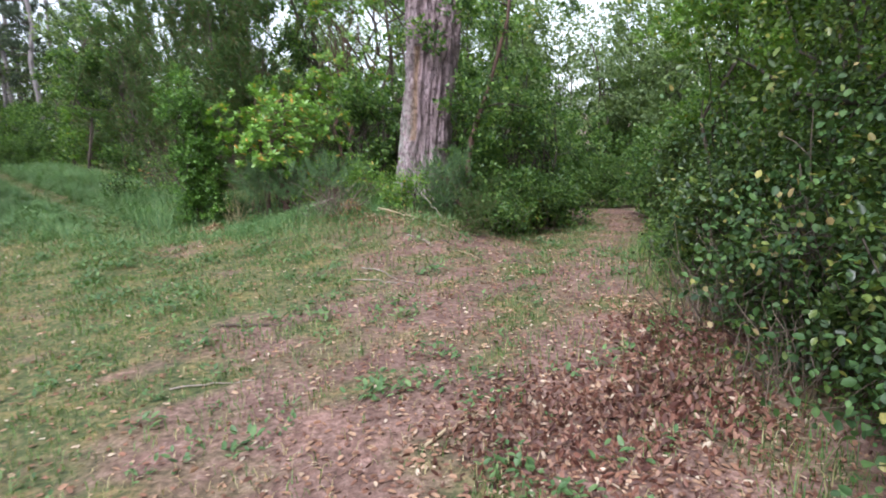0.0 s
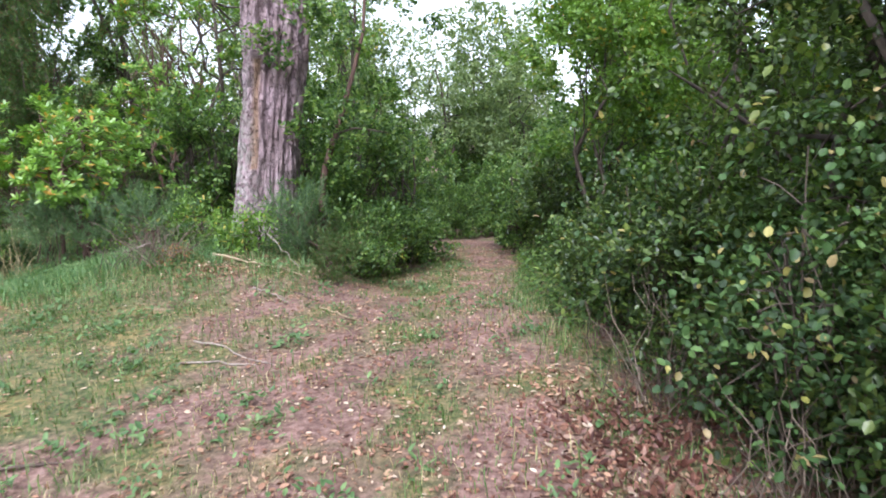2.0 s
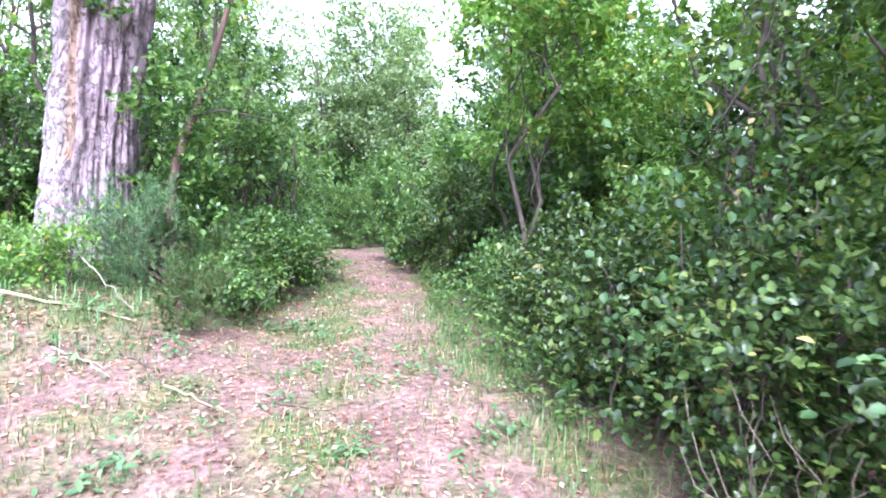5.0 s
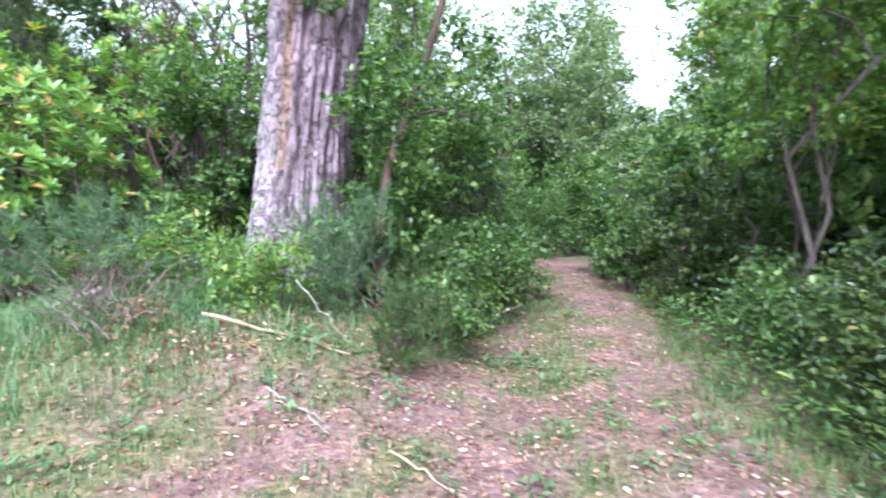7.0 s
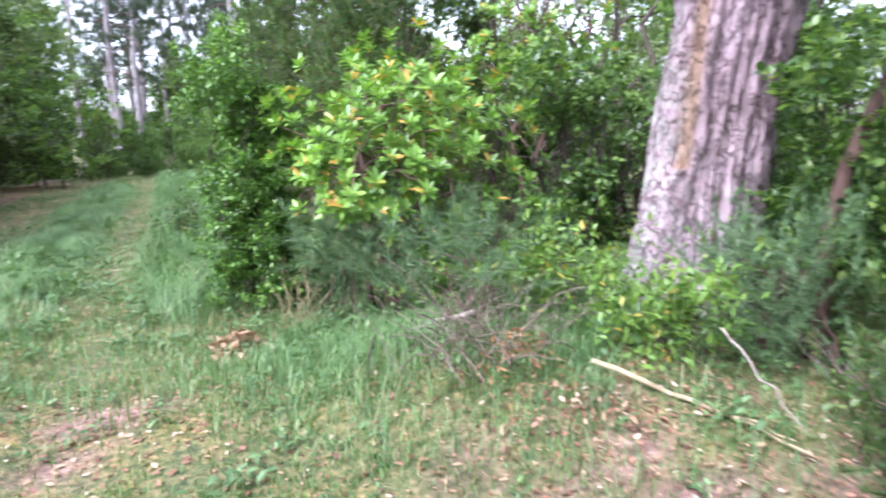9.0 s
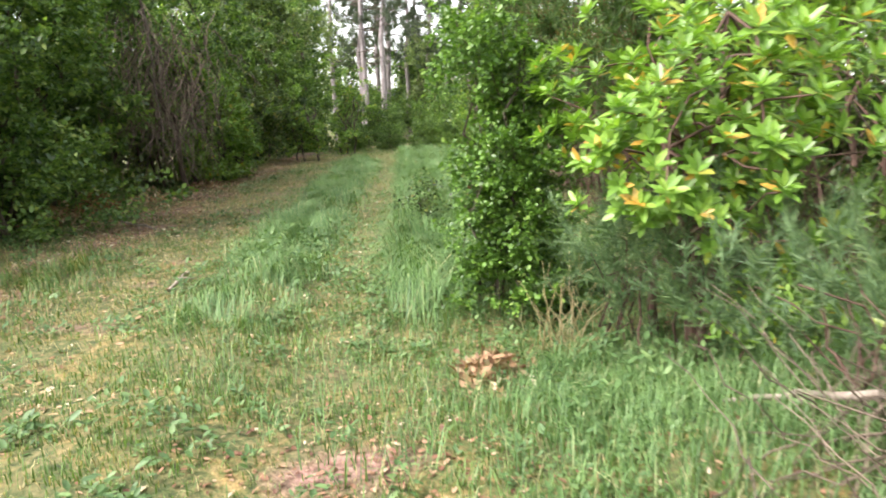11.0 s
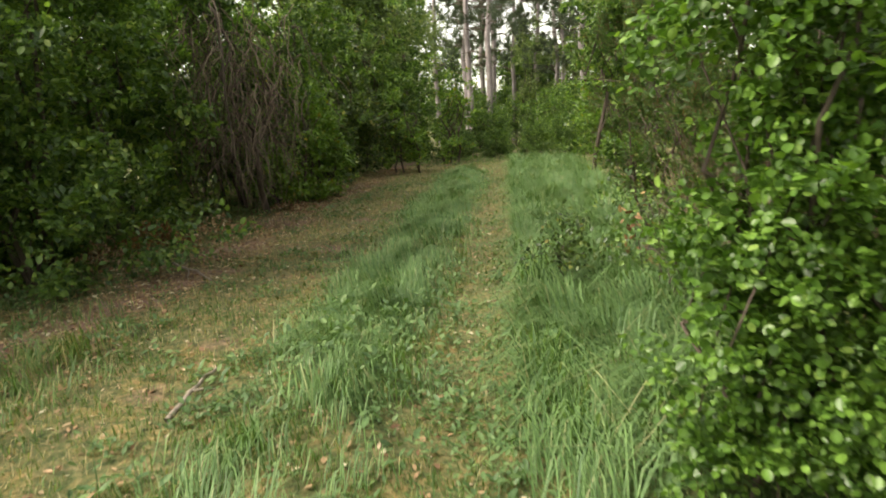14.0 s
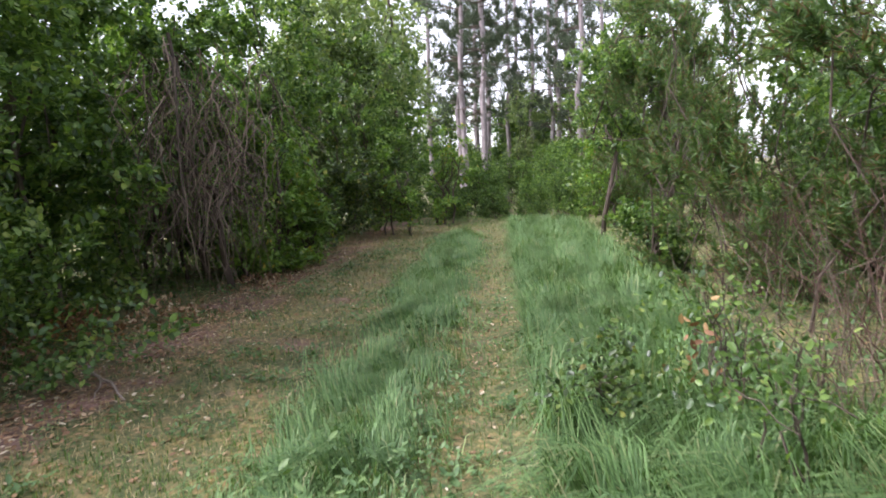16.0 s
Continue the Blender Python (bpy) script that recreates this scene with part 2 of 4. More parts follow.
def unit(v):
    return v / np.maximum(np.linalg.norm(v, axis=-1, keepdims=True), 1e-9)


def leaf_geo(P, D, N, length, width, shape="oval"):
    """Leaves that start at P, run along D and face N. Returns verts and faces."""
    n = len(P)
    D = unit(D)
    S = unit(np.cross(D, N))
    U = np.cross(S, D)
    L, W = np.broadcast_to(length, n)[:, None], np.broadcast_to(width, n)[:, None]
    if shape == "oval":
        rows = [(0, 0, 0), (0.3, 0.5, 0.12), (0.72, 0.42, 0.1), (1, 0, -0.12), (0.72, -0.42, 0.1), (0.3, -0.5, 0.12)]
        quads = [(0, 1, 2, 3), (0, 3, 4, 5)]
    elif shape == "round":
        rows = [(0, 0, 0), (0.2, 0.36, 0.08), (0.5, 0.5, 0.12), (0.82, 0.36, 0.08), (1, 0, -0.06), (0.82, -0.36, 0.08), (0.5, -0.5, 0.12), (0.2, -0.36, 0.08)]
        quads = [(0, 1, 2, 3, 4), (0, 4, 5, 6, 7)]
    elif shape == "diamond":
        rows = [(0, 0, 0), (0.5, 0.5, 0.12), (1, 0, -0.08), (0.5, -0.5, 0.12)]
        quads = [(0, 1, 2), (0, 2, 3)]
    else:  # needle
        rows = [(0, 0.5, 0), (1, 0, -0.05), (0, -0.5, 0)]
        quads = [(0, 1, 2)]
    V = np.stack([P + D * L * a + S * W * b + U * W * c for a, b, c in rows], 1).reshape(-1, 3)
    base = np.arange(n)[:, None] * len(rows)
    F = np.concatenate([base + np.array(q)[None] for q in quads])
    return V, F


def tubes(lines, sides=6):
    """Tapered tubes: lines of (points, radii)."""
    V, F, at = [], [], 0
    for pts, rad in lines:
        pts = np.asarray(pts, float)
        tang = unit(np.gradient(pts, axis=0))
        ref = np.where(np.abs(tang[:, 2:3]) > 0.9, [[1.0, 0, 0]], [[0, 0, 1.0]])
        a = unit(np.cross(tang, ref))
        b = np.cross(tang, a)
        th = np.linspace(0, 2 * np.pi, sides, endpoint=False)
        ring = pts[:, None] + np.asarray(rad)[:, None, None] * (a[:, None] * np.cos(th)[None, :, None] + b[:, None] * np.sin(th)[None, :, None])
        V.append(ring.reshape(-1, 3))
        k = len(pts)
        i = np.arange(k - 1)[:, None] * sides
        j = np.arange(sides)[None]
        q = np.stack([i + j, i + (j + 1) % sides, i + sides + (j + 1) % sides, i + sides + j], -1).reshape(-1, 4)
        F.append(q + at)
        at += k * sides
    return np.concatenate(V), np.concatenate(F)


def bent(p0, p1, sag=0.1, k=7, wob=0.04, rng=RNG):
    """A crooked line from p0 to p1."""
    p0, p1 = np.array(p0, float), np.array(p1, float)
    s = np.linspace(0, 1, k)[:, None]
    size = np.linalg.norm(p1 - p0)
    w = rng.normal(0, wob * size, (k, 3)) * np.sin(np.pi * s)
    return p0 + (p1 - p0) * s + w + np.array([0, 0, sag * size]) * np.sin(np.pi * s)


def part(name, me, parent, label="", kind=""):
    ob = new(name, me)
    ob.parent = parent
    return tagged(ob, label, kind=kind)


def thing(name, x, y, z, label, category, group="", kind="", turn=0.0):
    ob = new(name)
    ob.empty_display_size = 0.1
    ob.matrix_world = pose(x, y, z, 0, 0, turn)
    return tagged(ob, label, category, group, kind)


# ---- the lie of the land ----
U_DIR, N_DIR = np.array([-0.68, 0.733]), np.array([0.733, 0.68])
MAIN = np.array([(0.4, -6), (0.6, 3), (1.25, 6.5), (1.6, 7.7), (2.3, 9.7), (2.75, 11.4), (3.2, 13), (4, 16)])


def waves(x, y, f, seed=0):
    return (np.sin(x * f * 1.3 + y * f * 0.7 + seed) + np.sin(-x * f * 0.8 + y * f * 1.6 + 2.1 + seed * 1.7) + np.sin(x * f * 2.3 - y * f * 1.9 + seed * 0.6)) / 3


def soft_step(v):
    return 1 / (1 + np.exp(-np.clip(v, -40, 40)))


# fall of the earth path beyond the fork: distance along y, depth
FALL = np.array([(5.4, 0.0), (6.6, -0.15), (7.6, -0.27), (8.7, -0.38), (9.6, -0.47), (11.4, -0.56), (14.2, -0.8), (17, -1.15), (22, -1.55), (60, -1.6)])


def height(x, y):
    x, y = np.asarray(x, float), np.asarray(y, float)
    z = 0.07 + 0.025 * waves(x, y, 0.9) + 0.012 * waves(x, y, 4.0, 1)
    # low bank on which the old pine stands
    z = z + 0.29 * soft_step((y - 7.15) / 0.22) * soft_step((x + 1.8) / 0.2) * soft_step((0.1 - x) / 0.2) * soft_step((11.5 - y) / 0.5)
    s, u = x * N_DIR[0] + y * N_DIR[1], -x * 0.68 + y * 0.733
    z = z + np.where(u > 6, 0.05 * np.exp(-((s - 1.65) / 0.35) ** 2) - 0.03 * np.exp(-((s - 2.35) / 0.25) ** 2), 0)
    z = z - 0.11 * np.exp(-(((x + 3.4) / 1.3) ** 2 + ((y - 8.2) / 1.0) ** 2))
    z = z + np.interp(y, FALL[:, 0], FALL[:, 1]) * soft_step((x - 0.8) / 0.2)
    # the grassy track tops a slight rise and drops beyond it
    return z - 0.5 * soft_step((u - 28.2) / 0.4)


def ground_at(x, y):
    return float(height(x, y))


def main_offset(x, y):
    """Signed distance across the earth path, to the right positive."""
    cx = np.interp(y, MAIN[:, 1], MAIN[:, 0])
    return x - cx


def greenness(x, y):
    s = x * N_DIR[0] + y * N_DIR[1]
    far_left = 1 / (1 + np.exp((x + 1.35 - 0.05 * y + 0.5 * waves(x, y, 1.1)) * 2.2))
    g = far_left * (0.85 - 0.4 * np.exp(-((s - 2.35) / 0.28) ** 2) - 0.45 * np.exp(-((s - 0.75) / 0.4) ** 2) - 0.75 * np.exp(-((s + 0.5) / 0.7) ** 2))
    d = np.abs(main_offset(x, y))
    g = g + 0.3 * np.exp(-(d / 0.25) ** 2) + 0.25 * np.exp(-((main_offset(x, y) - 1.15) / 0.3) ** 2)
    island = np.exp(-(((x + 1.0) / 1.7) ** 2 + ((y - 8.5) / 1.35) ** 2)) + np.exp(-(((x + 0.6) / 2.4) ** 2 + ((y - 10.4) / 1.6) ** 2))
    g = g + 0.75 * np.minimum(island, 1) + 0.12 + 0.2 * waves(x, y, 2.3, 3) + 0.2 * waves(x, y, 6.1, 9)
    g = g - 0.6 * np.exp(-((x + 2.65) ** 2 + (y - 6.95) ** 2) / 0.25) - 0.35 * np.exp(-((x - 0.75) ** 2 + (y - 2.4) ** 2) / 0.3) - 0.4 * np.exp(-(((x + 0.5) / 0.9) ** 2 + ((y - 7.2) / 0.5) ** 2))
    return np.clip(g, 0, 1)


def ground_sheet():
    out = np.array([30, 40, 60, 100, 200, 500, 1500, 3500])
    gx = np.unique(np.r_[-out, np.arange(-22, 8.01, 0.16), 10, 14, 20, out].astype(float))
    gy = np.unique(np.r_[-out, -20, -12, -6, np.arange(-2, 24.01, 0.16), 26, out].astype(float))
    X, Y = np.meshgrid(gx, gy)
    V = np.stack([X, Y, height(X, Y)], -1).reshape(-1, 3)
    w, h = len(gx), len(gy)
    i = np.arange(h - 1)[:, None] * w + np.arange(w - 1)[None]
    F = np.stack([i, i + 1, i + w + 1, i + w], -1).reshape(-1, 4)
    me = mesh_from("ground", V, [F], GROUND, True)
    at = me.attributes.new("green", "FLOAT", "POINT")
    at.data.foreach_set("value", greenness(V[:, 0], V[:, 1]).astype(np.float32))
    tagged(new("ground", me), "reddish forest soil with moss, litter and worn tracks", "ground", kind="structure")


ground_sheet()


# ---- foliage builders ----
def clumped(rng, blobs, n, spread=0.13, per=35, hollow=0.55):
    """Points in clumps near the surface of ellipsoids (cx, cy, cz, rx, ry, rz). Returns points and outward directions."""
    blobs = np.asarray(blobs, float)
    area = (blobs[:, 3] * blobs[:, 4] * blobs[:, 5]) ** (2 / 3)
    k = max(4, n // per)
    b = blobs[rng.choice(len(blobs), k, p=area / area.sum())]
    d = unit(rng.normal(size=(k, 3)))
    r = hollow + (1.12 - hollow) * rng.random(k) ** 0.6
    c = b[:, :3] + d * b[:, 3:] * r[:, None]
    i = rng.integers(0, k, n)
    P = c[i] + rng.normal(0, spread, (n, 3)) * np.array([1, 1, 0.75])
    return P, unit(d[i] + rng.normal(0, 0.25, (n, 3))), c


def broad_foliage(rng, name, blobs, n, size, mat, shape="oval", spread=0.13, per=35, ratio=0.6, floor=0.05):
    """Leafy sprays: leaves set along short twigs that point outwards, bunched towards their tips."""
    per = min(per, 26)
    Q, O, c = clumped(rng, blobs, max(6, n // per), spread * 0.9, 5, 0.42)
    k = len(Q)
    axis = unit(O + rng.normal(0, 0.45, Q.shape) + np.array([0, 0, 0.12]))
    long = spread * rng.uniform(1.1, 2.7, k)
    i = rng.integers(0, k, n)
    s = rng.random(n) ** 0.75
    P = Q[i] + axis[i] * ((s - 0.45) * long[i])[:, None] + rng.normal(0, spread * 0.3, (n, 3)) * np.array([1, 1, 0.7])
    ok = P[:, 2] > floor
    P, A = P[ok], axis[i][ok]
    D = unit(A * 0.7 + rng.normal(0, 0.6, P.shape))
    N = unit(A * 0.4 + np.array([0, 0, 1.0]) + rng.normal(0, 0.4, P.shape))
    L = size * rng.uniform(0.55, 1.3, len(P))
    V, F = leaf_geo(P, D, N, L, L * ratio, shape)
    return mesh_from(name, V, [F], mat), c


def needle_foliage(rng, name, blobs, n, mat, length=0.1, width=0.007, sprays=None, floor=0.03, plume_size=0.34):
    """Feathery sprays: short needles along upright plumes."""
    k = sprays or n // 70
    P, O, c = clumped(rng, blobs, k, 0.1, 6, 0.35)
    plume = unit(O * 0.6 + np.array([0, 0, 0.8]) + rng.normal(0, 0.25, P.shape))
    i = rng.integers(0, k, n)
    s = rng.random(n)
    B = P[i] + plume[i] * (s * plume_size)[:, None]
    D = unit(plume[i] * 0.8 + rng.normal(0, 0.55, (n, 3)))
    ok = B[:, 2] > floor
    V, F = leaf_geo(B[ok], D[ok], rng.normal(size=(ok.sum(), 3)), length * rng.uniform(0.6, 1.2, ok.sum()), width, "needle")
    return mesh_from(name, V, [F], mat), c


def stems_to(rng, clumps, count, base_spread=0.25, radius=0.03, stems=4):
    """Stems from the foot, and twigs out to some clumps."""
    feet = rng.normal(0, base_spread, (stems, 2))
    top = clumps[:, 2].max()
    mids, twigs = [], []
    for f in feet:
        t = clumps[rng.integers(len(clumps))]
        hub = np.array([f[0] + (t[0] - f[0]) * 0.5, f[1] + (t[1] - f[1]) * 0.5, top * rng.uniform(0.55, 0.85)])
        mids.append(bent((f[0], f[1], -0.05), hub, 0.0, 8, 0.05, rng))
    for c in clumps[rng.permutation(len(clumps))[:count]]:
        l = mids[rng.integers(stems)]
        j = l[rng.integers(2, 8)]
        if np.linalg.norm(c - j) < 2.2:
            twigs.append((bent(j, c, 0.03, 5, 0.06, rng), np.linspace(radius * 0.35, 0.004, 5)))
    return [(l, np.linspace(radius, radius * 0.4, 8)) for l in mids], twigs


def add_wood(rng, t, clumps, count, base_spread, radius, stems, bark):
    main, twigs = stems_to(rng, clumps, count, base_spread, radius, stems)
    for l in main:
        V, F = tubes([l], 6)
        part("stem", mesh_from("stem", V, [F], bark, True), t)
    if twigs:
        V, F = tubes(twigs, 4)
        part("twigwork", mesh_from("twigwork", V, [F], bark, True), t, kind="stuff")


def blobs_for(rng, h, r, k=7, low=0.15):
    """A lumpy crown of height h and radius r, leafy from low * h upwards."""
    r = r * 0.8
    if low < 0.08 and h > 1.8:
        # leafy from the ground up: a lumpy column
        lv = max(5, int(h / 0.6))
        out = []
        for i in range(lv):
            z = (i + 0.5) / lv * h
            e = r * rng.uniform(0.75, 1.05) * (1.0 if z < h * 0.7 else 0.8)
            a = rng.uniform(0, 2 * np.pi)
            out.append((r * 0.35 * np.cos(a), r * 0.35 * np.sin(a), z, e, e, h / lv * 1.0))
        k = k // 2
    else:
        out = [(0, 0, h * (0.55 + low / 3), r * 0.8, r * 0.8, h * (0.5 - low / 3))]
    for _ in range(k):
        a, q = rng.uniform(0, 2 * np.pi), r * rng.uniform(0.35, 0.75)
        z = rng.uniform(h * low + 0.2, h * 0.85)
        e = r * rng.uniform(0.35, 0.6)
        out.append((q * np.cos(a), q * np.sin(a), z, e, e, e * rng.uniform(0.7, 1.1)))
    return out


def shrub(name, x, y, h, r, n, size, mat, label, category="bush", group="", shape="oval", bark=BARK, seed=0, low=0.1, ratio=0.6, spread=0.13, stems=4, radius=0.03, per=35, branches=26, k=7):
    rng = np.random.default_rng(seed + 100)
    t = thing(name, x, y, ground_at(x, y), label, category, group)
    me, c = broad_foliage(rng, "foliage", blobs_for(rng, h, r, k, low), n, size, mat, shape, spread, per, ratio)
    part("foliage", me, t, kind="stuff")
    add_wood(rng, t, c, branches, r * 0.2, radius, stems, bark)
    return t


def heather(name, x, y, h, r, n, label, category="bush", group="", mat=NEEDLE, seed=0, low=0.15, bark=BARK_RED, length=0.1, width=0.007, stems=5, radius=0.025):
    rng = np.random.default_rng(seed + 500)
    t = thing(name, x, y, ground_at(x, y), label, category, group)
    me, c = needle_foliage(rng, "foliage", blobs_for(rng, h, r, 6, low), n, mat, length, width, plume_size=min(0.34, h * 0.28))
    part("foliage", me, t, kind="stuff")
    add_wood(rng, t, c, 40, r * 0.25, radius, stems, bark)
    return t


def scaled(x, y, s, turn, sz=None):
    return pose(x, y, ground_at(x, y) - 0.02, 0, 0, turn) @ Matrix.Diagonal((s, s, sz or s, 1))


# ---- the old pine between the tracks ----
def old_pine(x, y):
    t = thing("pine_tree", x, y, ground_at(x, y) - 0.1, "old pine with furrowed purplish-grey bark and lichen", "tree")
    A, K = 170, 300
    th = np.linspace(0, 2 * np.pi, A, endpoint=False)
    zs = np.linspace(0, 9, K) ** 1.0
    T, Z = np.meshgrid(th, zs)
    r = 0.395 + 0.15 * np.exp(-Z / 0.55) - 0.012 * Z
    r = r + 0.05 * np.exp(-Z / 0.8) * np.cos(3 * T + 0.6)
    # second stem that joins on one side
    r = r + 0.15 * np.exp(-((np.angle(np.exp(1j * (T + 0.3)))) / 0.6) ** 2) / (1 + np.exp(-(Z - 1.75) * 5))
    # furrows
    fz = np.stack([np.cos(T) * 3.6, np.sin(T) * 3.6, Z * 1.0], -1).reshape(-1, 3)
    f = np.array([noise.turbulence(Vector(p), 4, False) for p in fz]).reshape(T.shape)
    g = np.array([abs(noise.noise(Vector((p[0] * 2.4 + 5, p[1] * 2.4, p[2] * 1.2)))) for p in fz]).reshape(T.shape)
    plate = np.array([noise.cell(Vector((p[0] * 2.1 + 0.5 * noise.noise(Vector((p[0], p[1], p[2] * 2.0))), p[1] * 2.1, p[2] * 1.7 + 0.6 * noise.noise(Vector((p[0] * 2, p[1] * 2, 3.0)))))) for p in fz]).reshape(T.shape)
    r = r + 0.07 * (f - 0.9) - 0.03 * np.exp(-(g / 0.1) ** 2) + 0.022 * plate
    # scar edge, turned towards the clearing
    face = np.angle(np.exp(1j * (T + 2.05)))
    flaked = np.exp(-(face / 0.2) ** 4) * (Z > 0.95) * (Z < 2.25)
    r = r - 0.03 * flaked
    knot = np.exp(-((np.angle(np.exp(1j * (T + 0.95))) / 0.17) ** 2 + ((Z - 2.15) / 0.1) ** 2))
    r = r + 0.07 * knot
    cx = 0.075 * Z - 0.002 * Z * Z
    cy = 0.03 * Z
    V = np.stack([cx + r * np.cos(T), cy + r * np.sin(T), Z], -1).reshape(-1, 3)
    i = np.arange(K - 1)[:, None] * A
    j = np.arange(A)[None]
    F = np.stack([i + j, i + (j + 1) % A, i + A + (j + 1) % A, i + A + j], -1).reshape(-1, 4)
    me = mesh_from("trunk", V, [F], BIG_BARK, True)
    a = me.attributes.new("flaked", "FLOAT", "POINT")
    a.data.foreach_set("value", flaked.ravel().astype(np.float32))
    left = np.exp(-(np.angle(np.exp(1j * (T + 2.8))) / 0.55) ** 2) * np.clip(1.6 - Z * 0.5, 0, 1) + np.exp(-(Z / 0.75) ** 2) * 0.9 * (np.cos(T + 1.9) > -0.2)
    b = me.attributes.new("lichen", "FLOAT", "POINT")
    b.data.foreach_set("value", np.clip(left * 0.45, 0, 1).ravel().astype(np.float32))
    part("trunk", me, t, "furrowed purplish bark with a rusty flaked strip")
    rng = np.random.default_rng(3)
    lines = []
    tops = []
    for k in range(12):
        z = rng.uniform(5.2, 8.8)
        an = rng.uniform(0, 2 * np.pi)
        e = np.array([0.3 + np.cos(an) * rng.uniform(1.2, 2.6), np.sin(an) * rng.uniform(1.2, 2.6), z + rng.uniform(0.3, 1.2)])
        lines.append((bent((0.075 * z - 0.1, 0.03 * z, z), e, 0.05, 7, 0.04, rng), np.linspace(0.07, 0.02, 7)))
        tops.append((*e, 0.8, 0.8, 0.4))
    V, F = tubes(lines, 6)
    part("limbwork", mesh_from("limbwork", V, [F], BARK, True), t, kind="stuff")
    me, _ = needle_foliage(rng, "crown", tops, 9000, PINE_NEEDLE, 0.16, 0.012)
    part("crown", me, t, kind="stuff")


old_pine(-0.22, 9.1)


def crooked_tree():
    """The thin forked tree beside the pine."""
    x, y = 0.5, 8.75
    t = thing("young_tree", x, y, ground_at(x, y) - 0.05, "thin crooked tree with reddish bark, beside the old pine", "tree")
    rng = np.random.default_rng(11)
    l1 = np.array([(-0.02, 0, -0.1), (0.0, 0.02, 0.4), (-0.01, 0.0, 0.85), (0.05, 0.0, 1.2)])
    l2 = np.array([(0.05, 0.0, 1.18), (0.14, 0.05, 1.45), (0.21, 0.1, 1.62), (0.4, 0.2, 2.2), (0.58, 0.3, 2.8), (0.7, 0.4, 4.2)])
    l3 = np.array([(0.2, 0.07, 1.58), (0.42, 0.1, 1.64), (0.65, 0.2, 1.62), (0.9, 0.2, 1.57)])
    V, F = tubes([(l1, [0.062, 0.05, 0.043, 0.042]), (l2, [0.042, 0.036, 0.034, 0.028, 0.022, 0.012])], 8)
    part("trunk", mesh_from("trunk", V, [F], BARK_RED, True), t, "reddish-brown bent trunk")
    V, F = tubes([(l3, [0.018, 0.014, 0.01, 0.004])], 6)
    part("limb", mesh_from("limb", V, [F], BARK, True), t, "thin bare grey-brown limb")
    me, c = broad_foliage(rng, "crown", [(0.3, 0.1, 1.5, 0.5, 0.45, 0.5), (0.15, 0.2, 0.8, 0.4, 0.35, 0.5), (0.6, 0.3, 3.4, 0.9, 0.8, 0.8), (-0.15, 0.0, 2.9, 0.6, 0.6, 0.6), (0.25, 0.1, 2.3, 0.55, 0.5, 0.5), (0.0, -0.25, 1.35, 0.35, 0.2, 0.5), (0.5, -0.1, 0.5, 0.35, 0.3, 0.4)], 7600, 0.06, LEAF_MID, spread=0.12)
    part("crown", me, t, kind="stuff")


crooked_tree()

# ---- thicket along the earth path ----
THICKET = "thicket beside the earth path"
for i, (x, y, h, r, n) in enumerate([(3.85, 0.7, 4.6, 1.4, 12000), (3.6, 2.35, 4.6, 1.35, 22000), (3.5, 3.9, 4.8, 1.35, 22000), (3.75, 5.6, 4.4, 1.25, 8500), (5.0, 4.5, 5.4, 1.5, 9000), (5.2, 2.2, 5.6, 1.6, 9000), (5.1, 6.6, 5.0, 1.5, 9000)]):
    shrub("evergreen_tree", x, y, h, r, int(n * 1.7), 0.045, LEAF_LIGHT if i in (3, 6) else LEAF_DARK, "dense dark evergreen tree leafy down to the ground" if i not in (3, 6) else "leafy tree with bright yellow-green leaves", "tree", THICKET, seed=i, low=0.06, k=10, spread=0.13, per=75)
for i, (x, y, h, r, n) in enumerate([(2.5, 2.75, 1.15, 0.5, 4200), (2.4, 4.2, 1.2, 0.48, 4200), (2.8, 5.6, 1.1, 0.5, 4600), (3.15, 6.7, 0.9, 0.5, 4000), (3.45, 7.6, 0.7, 0.45, 3200), (3.95, 8.5, 0.7, 0.5, 3000), (2.35, 2.05, 1.1, 0.5, 4200), (2.5, 1.3, 1.2, 0.55, 3600), (2.3, 3.4, 0.9, 0.42, 3600), (2.55, 5.0, 0.9, 0.45, 3600), (2.95, 6.2, 0.8, 0.42, 3000)]):
    shrub("undergrowth_bush", x, y, h, r, n, 0.044, LEAF_DARK if y < 7 else LEAF_MID, "low tangled undergrowth bush with glossy leaves", "bush", THICKET, seed=20 + i, low=0.02, radius=0.012, per=20)
for i, (x, y, h, r, n) in enumerate([(2.3, 2.35, 1.0, 0.5, 900), (2.25, 3.15, 1.35, 0.5, 1100), (2.15, 1.7, 0.6, 0.5, 700), (2.45, 4.5, 1.2, 0.45, 700)]):
    shrub("bramble", x, y, h, r, int(n * 1.9), 0.042, LEAF_BRAMBLE, "sprawling bramble with broad leaves, some yellowed", "bush", THICKET, "oval", seed=180 + i, low=0.1, ratio=0.7, radius=0.008, per=9, branches=40, k=9, spread=0.16)
shrub("young_tree", 3.75, 8.0, 4.6, 1.25, 13500, 0.06, LEAF_LIGHT, "slender young tree with yellow-green leaves", "tree", THICKET, seed=31, low=0.42, stems=2, radius=0.03, k=9)
shrub("young_tree", 4.6, 9.3, 4.8, 1.3, 11000, 0.07, LEAF_LIGHT, "slender young tree with yellow-green leaves", "tree", THICKET, seed=32, low=0.4, stems=2, k=9)
shrub("round_bush", 3.85, 9.75, 1.5, 0.52, 5200, 0.06, LEAF_DARK, "dark rounded evergreen bush at the path's edge", seed=33, low=0.05)
